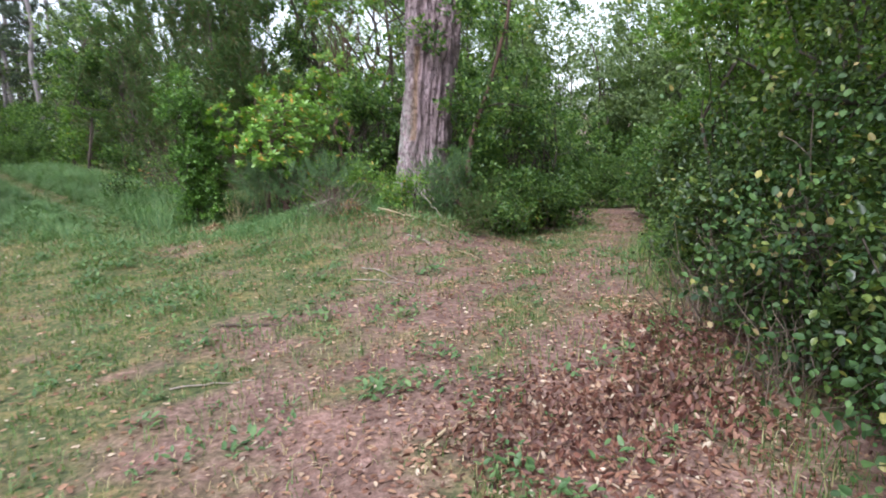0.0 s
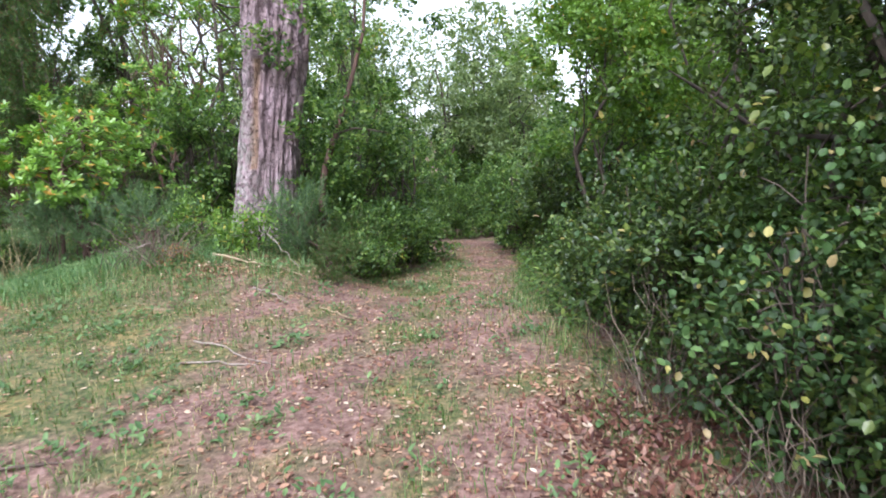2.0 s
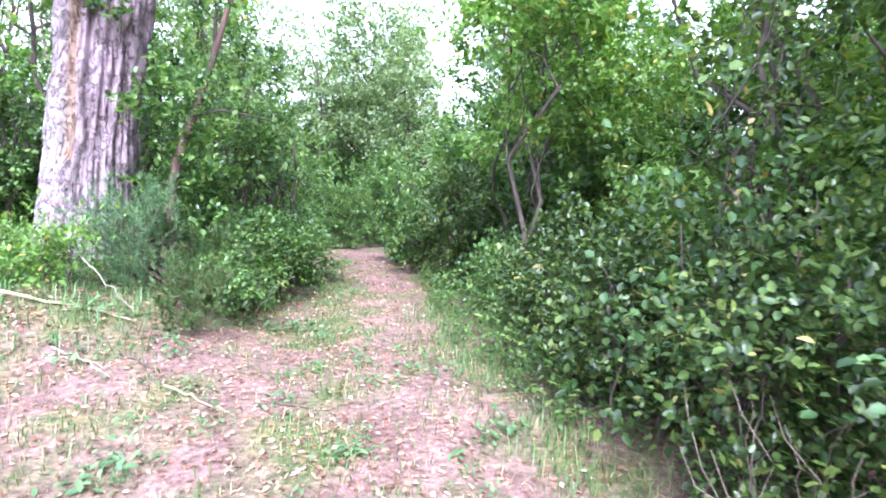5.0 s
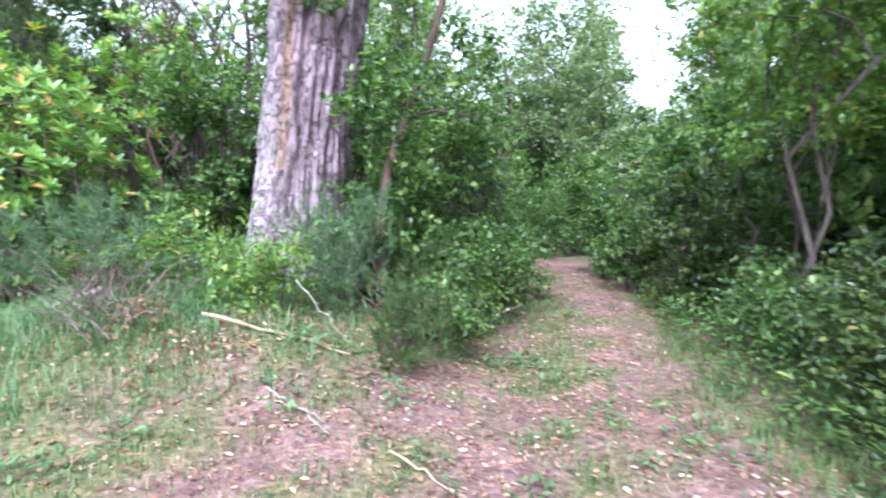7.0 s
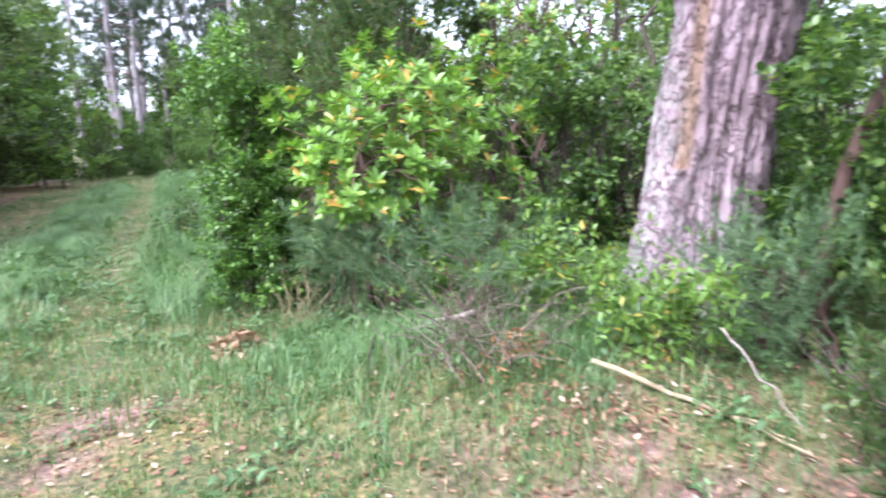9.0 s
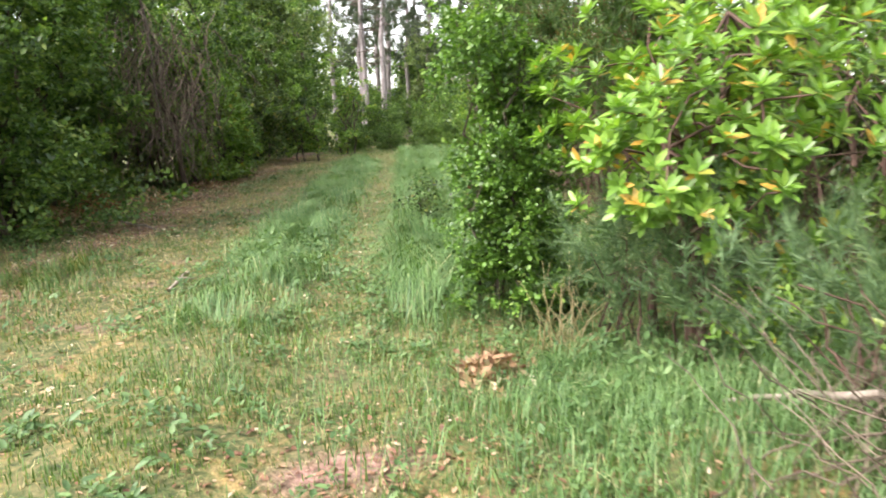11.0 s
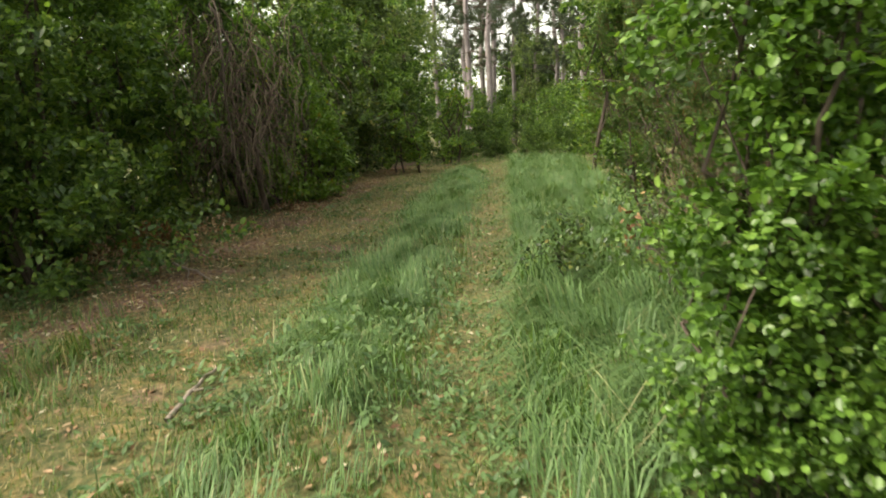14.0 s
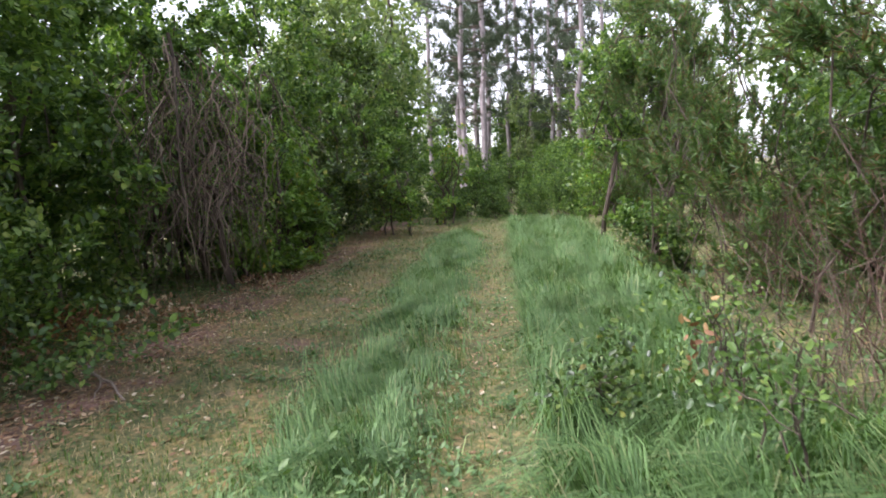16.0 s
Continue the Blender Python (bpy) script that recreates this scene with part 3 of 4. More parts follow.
shrub("edge_bush", 3.75, 10.9, 1.0, 0.5, 2500, 0.06, LEAF_MID, "low leafy bush at the path's edge", "bush", THICKET, seed=34, low=0.02)
shrub("edge_bush", 4.3, 12.2, 1.7, 0.8, 3500, 0.07, LEAF_MID, "low leafy bush at the path's edge", "bush", THICKET, seed=35, low=0.02)

# ---- shrubs on the island between the tracks ----
ISLAND = "shrubs between the two tracks"
for i, (x, y, h, r, n, mat) in enumerate([(1.25, 9.7, 2.3, 0.62, 6500, LEAF_MID), (1.75, 10.9, 2.3, 0.7, 6500, LEAF_MID), (1.1, 11.2, 3.2, 0.95, 6500, LEAF_MID), (1.95, 12.6, 2.1, 0.85, 5000, LEAF_MID),
                                          (-1.35, 10.6, 1.8, 0.85, 6500, LEAF_MID), (-0.6, 11.4, 2.0, 0.9, 5000, LEAF_MID), (-2.6, 10.6, 1.7, 0.85, 6000, LEAF_MID), (0.35, 10.5, 2.3, 0.65, 5000, LEAF_MID)]):
    shrub("leafy_bush", x, y, h, r, n, 0.06, mat, "dense leafy bush among the trees", "bush", ISLAND, seed=40 + i, low=0.03, per=25)
heather("heather_bush", 0.22, 8.35, 0.78, 0.42, 11000, "grey-green feathery heather bush at the pine's foot", mat=NEEDLE_PALE, seed=1, low=0.05, length=0.06, width=0.006, radius=0.01)
heather("juniper_bush", 0.45, 7.45, 0.46, 0.36, 8000, "low dark green needled bush beside the path", seed=2, low=0.02, length=0.05, width=0.006, radius=0.01)
heather("heather_bush", 0.95, 8.5, 0.65, 0.42, 8000, "feathery green heather bush beside the path", seed=3, low=0.02, length=0.06, width=0.006, radius=0.01)
heather("broom_bush", -2.05, 8.6, 0.75, 0.55, 4500, "wispy grey-green broom bush in long grass", mat=NEEDLE_PALE, seed=4, low=0.02, length=0.1, width=0.005, radius=0.01)
heather("broom_bush", -2.6, 8.75, 0.95, 0.5, 4500, "wispy grey-green broom bush in long grass", mat=NEEDLE_PALE, seed=5, low=0.02, length=0.1, width=0.005, radius=0.01)
heather("broom_bush", -1.35, 7.95, 0.6, 0.5, 4500, "wispy grey-green broom bush in long grass", mat=NEEDLE_PALE, seed=6, low=0.02, length=0.09, width=0.005, radius=0.01)
for i, (x, y, h, r, n) in enumerate([(-0.75, 8.1, 0.5, 0.38, 1500), (-0.3, 7.85, 0.35, 0.32, 1200), (-1.7, 8.5, 0.35, 0.32, 900), (1.15, 9.0, 0.6, 0.35, 1500)]):
    shrub("seedling_bush", x, y, h, r, n, 0.05, LEAF_LIGHT, "small bright green seedling bush", "bush", ISLAND, seed=60 + i, low=0.02, radius=0.008, per=14, branches=10, ratio=0.4)

for i, (x, y, h, r, n) in enumerate([(1.08, 8.8, 0.95, 0.42, 2800), (0.82, 8.15, 0.5, 0.34, 1800), (1.5, 9.5, 0.95, 0.45, 2800), (1.95, 10.6, 0.9, 0.42, 2200), (0.45, 8.9, 0.8, 0.4, 2200)]):
    shrub("leafy_bush", x, y, h, r, n, 0.045, LEAF_MID, "low leafy bush along the path's edge", "bush", ISLAND, seed=170 + i, low=0.02, radius=0.008, per=18)

# round-leaved bush on the corner of the grassy track
shrub("round_leaf_bush", -3.6, 9.06, 2.0, 0.46, 27000, 0.031, LEAF_ROUND, "bright green bush with small round glossy leaves", shape="round", seed=70, low=0.07, ratio=0.8, spread=0.07, per=22, k=12, radius=0.015)


def rosette_bush(x, y, h, r, count, seed, label):
    """Whorls of long smooth leaves at the ends of the twigs."""
    rng = np.random.default_rng(seed)
    t = thing("strawberry_tree", x, y, ground_at(x, y), label, "bush")
    B = np.array(blobs_for(rng, h, r, 16, 0.36)[1:])
    d = unit(rng.normal(size=(count, 3)) + np.array([0, 0, 0.25]))
    b = B[rng.integers(0, len(B), count)]
    C = b[:, :3] + d * b[:, 3:] * rng.uniform(0.7, 1.05, count)[:, None]
    C = C[C[:, 2] > 0.55]
    k = 13
    ax = unit(unit(C - np.array([0, 0, h * 0.5])) * 0.7 + np.array([0, 0, 0.8]) + rng.normal(0, 0.2, C.shape))
    ref = unit(np.cross(ax, rng.normal(size=C.shape)))
    oth = np.cross(ax, ref)
    an = np.arange(k) * 2.4
    D = (ref[:, None] * np.cos(an)[None, :, None] + oth[:, None] * np.sin(an)[None, :, None]) + ax[:, None] * np.linspace(-0.1, 1.1, k)[None, :, None]
    P = np.repeat(C, k, 0) + np.repeat(ax, k, 0) * np.tile(np.linspace(0, 0.03, k), len(C))[:, None]
    L = 0.085 * rng.uniform(0.7, 1.2, len(P))
    V, F = leaf_geo(P, D.reshape(-1, 3), np.repeat(ax, k, 0) + rng.normal(0, 0.1, P.shape), L, L * 0.38)
    part("foliage", mesh_from("foliage", V, [F], LEAF_ROSETTE), t, "whorls of bright leaves, some turned orange", kind="stuff")
    add_wood(rng, t, C, 60, 0.15, 0.03, 4, BARK_RED)


rosette_bush(-2.3, 8.95, 1.95, 1.22, 430, 80, "strawberry tree with whorls of bright yellow-green leaves")
rosette_bush(-1.7, 11.4, 4.2, 1.0, 260, 81, "taller strawberry tree with bright leaves among bushes")

# ---- trees behind the island ----
BEHIND = "trees behind the island"
for i, (x, y, h, r, n, mat) in enumerate([(-2.9, 13.2, 6.0, 1.6, 3400, LEAF_MID), (-0.8, 13.6, 6.4, 1.6, 3200, LEAF_LIGHT), (1.0, 14.8, 6.0, 1.4, 3400, LEAF_LIGHT), (-4.8, 14.8, 6.2, 1.6, 3200, LEAF_MID), (-1.9, 16.4, 7.0, 1.9, 2800, LEAF_MID)]):
    shrub("broadleaf_tree", x, y, h, r, n, 0.09, mat, "slender broadleaf tree with an open crown", "tree", BEHIND, "diamond", seed=90 + i, low=0.38, stems=2, radius=0.06, k=12, branches=40, per=30, spread=0.2)

# ---- heathers along the grassy track ----
HEATH = "tree heathers beside the grassy track"
for i, (x, y, h, r, n) in enumerate([(-5.0, 13.8, 5.2, 1.5, 70000), (-7.0, 15.7, 5.0, 1.5, 38000), (-9.1, 17.8, 4.4, 1.4, 26000), (-3.3, 12.4, 4.8, 1.2, 50000), (-10.9, 20.3, 3.8, 1.3, 22000)]):
    heather("tree_heather", x, y, h, r, n, "tall feathery tree heather with brown lower stems", "tree", HEATH, seed=10 + i, low=0.07, length=0.11, width=0.016, radius=0.014, stems=6, bark=BARK)
shrub("track_bush", -8.2, 15.6, 0.9, 0.55, 2500, 0.07, LEAF_MID, "leafy bush beside the grassy track", "bush", HEATH, seed=110, low=0.02)
shrub("broadleaf_tree", -10.2, 18.2, 4.8, 1.2, 5500, 0.1, LEAF_MID, "drooping broadleaf tree at the track's far end", "tree", HEATH, "diamond", seed=111, low=0.3, stems=2, radius=0.05)
shrub("track_bush", -12.2, 20.8, 2.2, 1.0, 3500, 0.09, LEAF_LIGHT, "pale leafy bush beside the grassy track", "bush", HEATH, "diamond", seed=112, low=0.02)

for i, (x, y, h, r, n) in enumerate([(-12.7, 21.6, 4.6, 1.2, 5500), (-14.6, 23.6, 4.2, 1.2, 4500)]):
    shrub("broadleaf_tree", x, y, h, r, n, 0.1, LEAF_MID, "drooping broadleaf tree at the track's far end", "tree", HEATH, "diamond", seed=115 + i, low=0.07, stems=2, radius=0.04)

# ---- far side of the grassy track ----
LEFT = "trees on the shaded side of the grassy track"
for i, (x, y, h, r, n, mat) in enumerate([(-9.7, 7.75, 5.2, 1.35, 24000, LEAF_MID), (-9.3, 5.6, 5.0, 1.5, 14000, LEAF_MID), (-11.6, 8.9, 5.4, 1.5, 15000, LEAF_MID), (-13.1, 11.0, 5.6, 1.5, 16000, LEAF_MID), (-14.6, 13.1, 5.2, 1.5, 12000, LEAF_MID), (-16.2, 15.3, 5.2, 1.5, 10000, LEAF_DARK), (-17.9, 17.6, 5.0, 1.5, 9000, LEAF_MID), (-19.8, 20.0, 5.0, 1.5, 7000, LEAF_MID), (-8.6, 3.4, 5.0, 1.6, 8000, LEAF_DARK)]):
    shrub("shade_tree", x, y, h, r, int(n * 1.6), 0.066 if i < 2 else 0.085, mat, "dense evergreen tree leafy to the ground", "tree", LEFT, "oval", seed=120 + i, low=0.06, k=10, spread=0.15, per=75)
for i, (x, y, h, r, n) in enumerate([(-13.3, 13.0, 1.7, 0.75, 4000), (-12.2, 11.6, 0.9, 0.5, 2000), (-15.6, 16.7, 1.8, 0.7, 2500), (-16.4, 19.2, 3.2, 0.9, 3000), (-12.7, 12.2, 2.4, 0.8, 6000)]):
    shrub("pale_bush", x, y, h, r, n, 0.075, LEAF_LIGHT, "light green leafy bush under the trees", "bush", LEFT, seed=140 + i, low=0.05)


def dead_tangle(x, y, count=260):
    """A heap of dead twigs hanging from a shaded tree."""
    rng = np.random.default_rng(150)
    t = thing("dead_branches", x, y, ground_at(x, y), "tangle of dead grey-brown twigs hanging to the ground", "branches")
    lines = []
    for k in range(count):
        a = rng.uniform(0, 2 * np.pi)
        p = np.array([rng.normal(0, 0.45), rng.normal(0, 0.45), rng.uniform(1.2, 3.0)])
        q = p + np.array([np.cos(a) * 0.5, np.sin(a) * 0.5, -rng.uniform(0.5, 1.4)])
        q[2] = max(q[2], 0.02)
        lines.append((bent(p, q, 0.08, 6, 0.06, rng), np.linspace(0.009, 0.003, 6)))
    V, F = tubes(lines, 4)
    part("twigwork", mesh_from("twigs", V, [F], TWIG_DRY, True), t, kind="stuff")
    V, F = tubes([(bent((-0.6, 0.5, 0), (0.15, -0.3, 3.1), 0.0, 9, 0.03, rng), np.linspace(0.05, 0.02, 9)), (bent((0.15, -0.35, 2.9), (0.75, -0.5, 1.1), 0.08, 8, 0.04, rng), np.linspace(0.022, 0.006, 8))], 7)
    part("limb", mesh_from("limb", V, [F], BARK, True), t, "bare brown limb")


dead_tangle(-11.3, 10.7)


def dead_sprays(x, y, h, spread, count, seed, label, mat):
    """Bare dry stems that arch up from the ground."""
    rng = np.random.default_rng(seed)
    lines = []
    for k in range(count):
        a = rng.uniform(0, 2 * np.pi)
        f = rng.normal(0, spread * 0.35, 2)
        q = spread * rng.uniform(0.3, 1.1)
        lines.append((bent((f[0], f[1], 0), (f[0] + np.cos(a) * q, f[1] + np.sin(a) * q, h * rng.uniform(0.35, 1)), 0.06, 6, 0.05, rng), np.linspace(0.004, 0.0015, 6)))
    V, F = tubes(lines, 4)
    ob = new("dry_stems", mesh_from("dry_stems", V, [F], mat, True))
    ob.matrix_world = pose(x, y, ground_at(x, y))
    tagged(ob, label, "stems", kind="stuff")


dead_sprays(-2.85, 8.65, 0.6, 0.24, 30, 151, "dry tan stems standing beside the round-leaved bush", STRAW)
dead_sprays(-1.2, 7.6, 0.45, 0.5, 90, 152, "tangled dry brown stems under the broom", TWIG_DRY)
dead_sprays(2.05, 3.75, 0.75, 0.4, 45, 153, "bare dead twigs at the thicket's foot", TWIG_DRY)
dead_sprays(2.1, 2.85, 0.6, 0.4, 45, 154, "bare dead twigs at the thicket's foot", TWIG_DRY)
dead_sprays(0.75, 8.3, 0.45, 0.4, 60, 155, "grey dead twigs beneath the crooked tree", STICK_GREY)
dead_sprays(-1.9, 9.7, 1.3, 0.5, 90, 156, "brown dead heather stems behind the broom", BARK_RED)
dead_sprays(-4.6, 13.0, 1.7, 0.9, 140, 158, "brown dead lower stems of the tree heathers", BARK_RED)
dead_sprays(-6.3, 14.7, 1.7, 0.9, 140, 159, "brown dead lower stems of the tree heathers", BARK_RED)
dead_sprays(-5.0, 11.6, 1.2, 0.6, 60, 157, "bare thin stems beside the long grass", TWIG_DRY)


# ---- far woods ----
def far_pine(x, y, h, seed, label, group):
    rng = np.random.default_rng(seed)
    t = thing("tall_pine", x, y, ground_at(x, y) - 0.1, label, "tree", group)
    l = bent((0, 0, 0), (rng.normal(0, 0.3), rng.normal(0, 0.3), h), 0, 9, 0.006, rng)
    V, F = tubes([(l, np.linspace(0.175, 0.08, 9))], 9)
    part("trunk", mesh_from("trunk", V, [F], BARK_PALE, True), t, "straight pale trunk")
    lines, tops = [], []
    for k in range(40):
        z = rng.uniform(h * 0.28, h)
        a = rng.uniform(0, 2 * np.pi)
        q = rng.uniform(0.8, 2.2)
        e = np.array([np.cos(a) * q, np.sin(a) * q, z + rng.uniform(-0.2, 0.5)])
        lines.append((bent((0, 0, z), e, 0.04, 5, 0.05, rng), np.linspace(0.035, 0.012, 5)))
        tops.append((*e, 1.1, 1.1, 0.45))
    V, F = tubes(lines, 4)
    part("limbwork", mesh_from("limbwork", V, [F], BARK, True), t, kind="stuff")
    me, _ = needle_foliage(rng, "crown", tops, 13000, PINE_NEEDLE, 0.26, 0.026, sprays=500)
    part("crown", me, t, kind="stuff")
    return t


PINES = "tall pines beyond the grassy track"
p0 = far_pine(-27.2, 30.4, 15, 200, "tall straight pine with pale bare trunk", PINES)
for x, y, s, a in [(-26.1, 30.6, 1.0, 140), (-28.8, 31.6, 0.9, 60), (-31, 36, 1.05, 200), (-27, 38, 1.0, 300), (-34, 34, 1.0, 20), (-22, 33, 0.95, 80), (-36, 40, 1.1, 130), (-30, 43, 1.1, 250), (-24, 42, 1.05, 10), (-39, 33, 1.0, 170), (-40, 44, 1.15, 90), (-29.5, 38.5, 0.9, 35), (-32.5, 39.5, 1.0, 115), (-26.2, 36.2, 0.85, 215), (-34.5, 43, 1.1, 305), (-23.6, 37.5, 0.9, 265), (-28, 48, 1.2, 5)]:
    copy_thing(p0, scaled(x, y, s, a))

rngf = np.random.default_rng(300)
FAR = "far trees round the clearing"
f0 = shrub("far_tree", 6.5, 21, 7.5, 1.7, 5400, 0.15, LEAF_HAZED, "slender tree with a thin crown, haze painted into its leaf colour", "tree", FAR, "diamond", seed=301, low=0.35, stems=2, radius=0.07, k=14, per=16, spread=0.28)
f1 = shrub("far_tree", 2.6, 24, 8.0, 1.6, 4200, 0.16, LEAF_HAZED, "slender tree with a thin crown, haze painted into its leaf colour", "tree", FAR, "diamond", seed=302, low=0.45, stems=2, radius=0.07, k=12, per=14, spread=0.3)
f2 = shrub("far_bush", 3.4, 17.2, 2.3, 1.5, 9500, 0.1, LEAF_MID, "leafy bush closing the far end of a track", "bush", FAR, "diamond", seed=303, low=0.02, per=25, spread=0.2)
for x, y, s, a in [(4.9, 15.4, 0.75, 40), (2.2, 15.6, 0.6, 100), (5.6, 17, 0.8, 200), (0.5, 17.5, 1.0, 260), (7.3, 13.5, 1.3, 10), (6.6, 11, 1.4, 70), (-2, 18.5, 1.1, 150), (-4.5, 18, 1.1, 300), (-7.5, 20, 1.1, 20), (-6.5, 17.5, 1.0, 210), (-11.5, 23.5, 1.0, 80), (-14.5, 25, 0.9, 120), (-21, 25, 0.9, 190), (-22, 22, 1.2, 330), (-19, 27.5, 0.7, 60), (-16.5, 28.5, 0.8, 240), (-24, 28.5, 0.7, 15), (7, 8.5, 1.4, 100), (7, 5.5, 1.5, 160), (6.3, 7.4, 1.2, 15), (6.0, 9.6, 1.1, 75), (5.9, 12.6, 1.1, 190), (-10.8, 7.2, 1.1, 25), (7, 2.5, 1.5, 220), (-11.2, 5.5, 1.5, 0), (-12.8, 7.3, 1.6, 50), (-14.4, 9.3, 1.6, 100), (-16, 11.3, 1.6, 150), (-17.6, 13.6, 1.6, 200), (-19.3, 16, 1.6, 250), (-21, 18.3, 1.6, 300), (-23, 20.5, 1.6, 10), (-25.5, 24, 1.3, 60), (-27, 33.5, 1.0, 20), (-29.8, 33.5, 1.2, 90), (-32, 35, 1.4, 170), (-24.8, 34.5, 1.2, 240), (-22.2, 31.5, 1.2, 310), (-20, 30, 1.2, 30), (-33, 41, 2.6, 100), (-29, 45, 2.8, 200), (-38, 39, 2.6, 300), (-25, 43, 2.6, 50), (-20.5, 39, 2.6, 150), (-36, 46, 3, 10), (-18.9, 23.6, 0.55, 20), (-20.2, 22.6, 0.6, 120), (-17.8, 24.6, 0.6, 220)]:
    copy_thing(f2, scaled(x, y, s, a))
for i in range(46):
    a = rngf.uniform(-0.75, 1.05)
    q = rngf.uniform(19, 42)
    x, y = -3 - q * math.sin(a) * 1.0, 5 + q * math.cos(a)
    if 0.18 < (x - 0.2) / max(y - 3.5, 1) < 0.4 and i % 4:
        continue
    if abs(x + 0.93 * y - 2) < 3.2 or (x < -20 and y > 24 and i % 2):
        continue
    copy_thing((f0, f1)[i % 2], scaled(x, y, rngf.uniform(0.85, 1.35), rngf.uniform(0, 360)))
# added trees, mostly out of view, that only enclose and shade the clearing
for x, y, s, a in [(-14, 4, 1, 0), (-13, 0, 1.1, 50), (-8, -6, 1.2, 100), (-2, -9, 1.2, 150), (4, -8, 1.1, 200), (8, -3, 1.1, 250), (9, 4, 1.1, 20), (10, 9, 1.0, 70), (9, 14, 1.1, 120)]:
    copy_thing(f0, scaled(x, y, s, a))
    copy_thing(f2, scaled(x + 1.5, y - 0.7, 1.4, a))


for x, y, s, a in [(5.0, 20.5, 0.8, 35), (6.6, 18.6, 0.75, 300), (3.9, 23.5, 0.85, 160), (6.3, 27, 0.85, 80), (8.2, 29, 0.95, 130), (3.6, 30, 0.9, 190), (9.5, 25.5, 0.85, 250), (7.4, 22.5, 0.8, 10), (11.5, 31, 1.1, 70)]:
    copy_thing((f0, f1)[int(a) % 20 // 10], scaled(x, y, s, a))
for x, y, s, a in [(3.0, 20.5, 1.2, 20), (5.2, 21.5, 1.3, 80), (1, 21.5, 1.2, 140), (7.6, 20, 1.3, 200), (3.9, 14.9, 0.5, 260), (2.7, 15.8, 0.55, 330), (9.5, 22, 1.5, 50), (6.5, 25, 1.6, 110), (3.0, 26, 1.6, 170), (10, 17.5, 1.5, 230), (-2.4, 14.4, 0.9, 30), (-4.0, 15.6, 0.9, 90), (-5.6, 17.0, 0.9, 150)]:
    copy_thing(f2, scaled(x, y, s, a))


# ---- grass, weeds and litter ----
def scatter(rng, n, x0, x1, y0, y1, chance):
    x, y = rng.uniform(x0, x1, n), rng.uniform(y0, y1, n)
    ok = rng.random(n) < chance(x, y)
    return x[ok], y[ok]


def grass(name, x, y, lo, hi, mat, label, seed, width=0.006, lean=0.5, tufted=False):
    rng = np.random.default_rng(seed)
    n = len(x)
    base = np.stack([x, y, height(x, y) - 0.005], -1)
    h = rng.uniform(lo, hi, n)
    a = rng.uniform(0, 2 * np.pi, n)
    if tufted:
        # blades of one tuft fall the same way
        cell = np.floor(x / 0.22) * 12.9898 + np.floor(y / 0.22) * 78.233
        turn = np.modf(np.abs(np.sin(cell)) * 43758.5453)[0]
        a = 3.6 + (turn - 0.5) * 4.0 + rng.normal(0, 0.5, n)
        h = h * (0.55 + 0.75 * np.modf(turn * 7.3)[0])
    out = np.stack([np.cos(a), np.sin(a), np.zeros(n)], -1)
    side = np.stack([-np.sin(a), np.cos(a), np.zeros(n)], -1)
    b = rng.uniform(0.15, 1.0, n)[:, None] * lean
    up = np.array([0, 0, 1.0])
    w = width * rng.uniform(0.7, 1.3, n)[:, None]
    m = base + h[:, None] * (up * 0.6 + out * b * 0.25)
    tip = base + h[:, None] * (up * np.maximum(1 - 0.4 * b, 0.12) + out * b * 0.75)
    V = np.stack([base - side * w / 2, base + side * w / 2, m + side * w * 0.4, m - side * w * 0.4, tip], 1).reshape(-1, 3)
    i = np.arange(n)[:, None] * 5
    tagged(new(name, mesh_from(name, V, [i + np.array([[0, 1, 2, 3]]), i + np.array([[3, 2, 4]])], mat)), label, "grass", kind="stuff")


def track(x, y):
    return x * N_DIR[0] + y * N_DIR[1], x * U_DIR[0] + y * U_DIR[1]


def track_to_plan(s, u):
    return s * N_DIR[0] + u * U_DIR[0], s * N_DIR[1] + u * U_DIR[1]


rg = np.random.default_rng(400)


def patchy(x, y):
    return (0.3 + 0.7 * (waves(x, y, 5, 2) > -0.15)) * (0.5 + 0.5 * (waves(x, y, 13, 6) > -0.2))


def chance_short(x, y):
    return np.clip(greenness(x, y) - 0.06, 0, 1) ** 1.2 * patchy(x, y)


x, y = scatter(rg, 390000, -7.5, 2.8, 0.6, 12, chance_short)
grass("short_grass", x, y, 0.02, 0.085, GRASS, "short patchy green grass with dry blades", 401, 0.005, 1.1)
x, y = scatter(rg, 150000, -19, -3.0, 4, 22, lambda x, y: chance_short(x, y) * (x < -7.5) + chance_short(x, y) * (y > 12) * (x >= -7.5))
grass("far_grass", x, y, 0.03, 0.1, GRASS, "short patchy green grass along the track", 406, 0.008, 1.0)
a, b = rg.uniform(2.7, 4.5, 110000), rg.uniform(6.6, 24, 110000)
ok = rg.random(110000) < np.clip((a - 2.6) / 0.3, 0, 1) * np.clip((4.6 - a) / 0.8, 0, 1) * np.clip((b - 8.6) / 1.6, 0, 1) * np.where(waves(a * 3, b * 3, 1.0, 3) > -0.35, 1, 0.3)
x, y = track_to_plan(a[ok], b[ok])
grass("tall_grass", x, y, 0.12, 0.46, GRASS_TALL, "long bluish-green grass bending over", 402, 0.007, 2.2, True)
a, b = rg.normal(1.68, 0.2, 60000), rg.uniform(8.2, 22, 60000)
ok = rg.random(60000) < np.clip((b - 8.4) / 1.5, 0, 1) * np.where(waves(a * 2, b * 2.2, 1.0, 5) > -0.2, 0.9, 0.12)
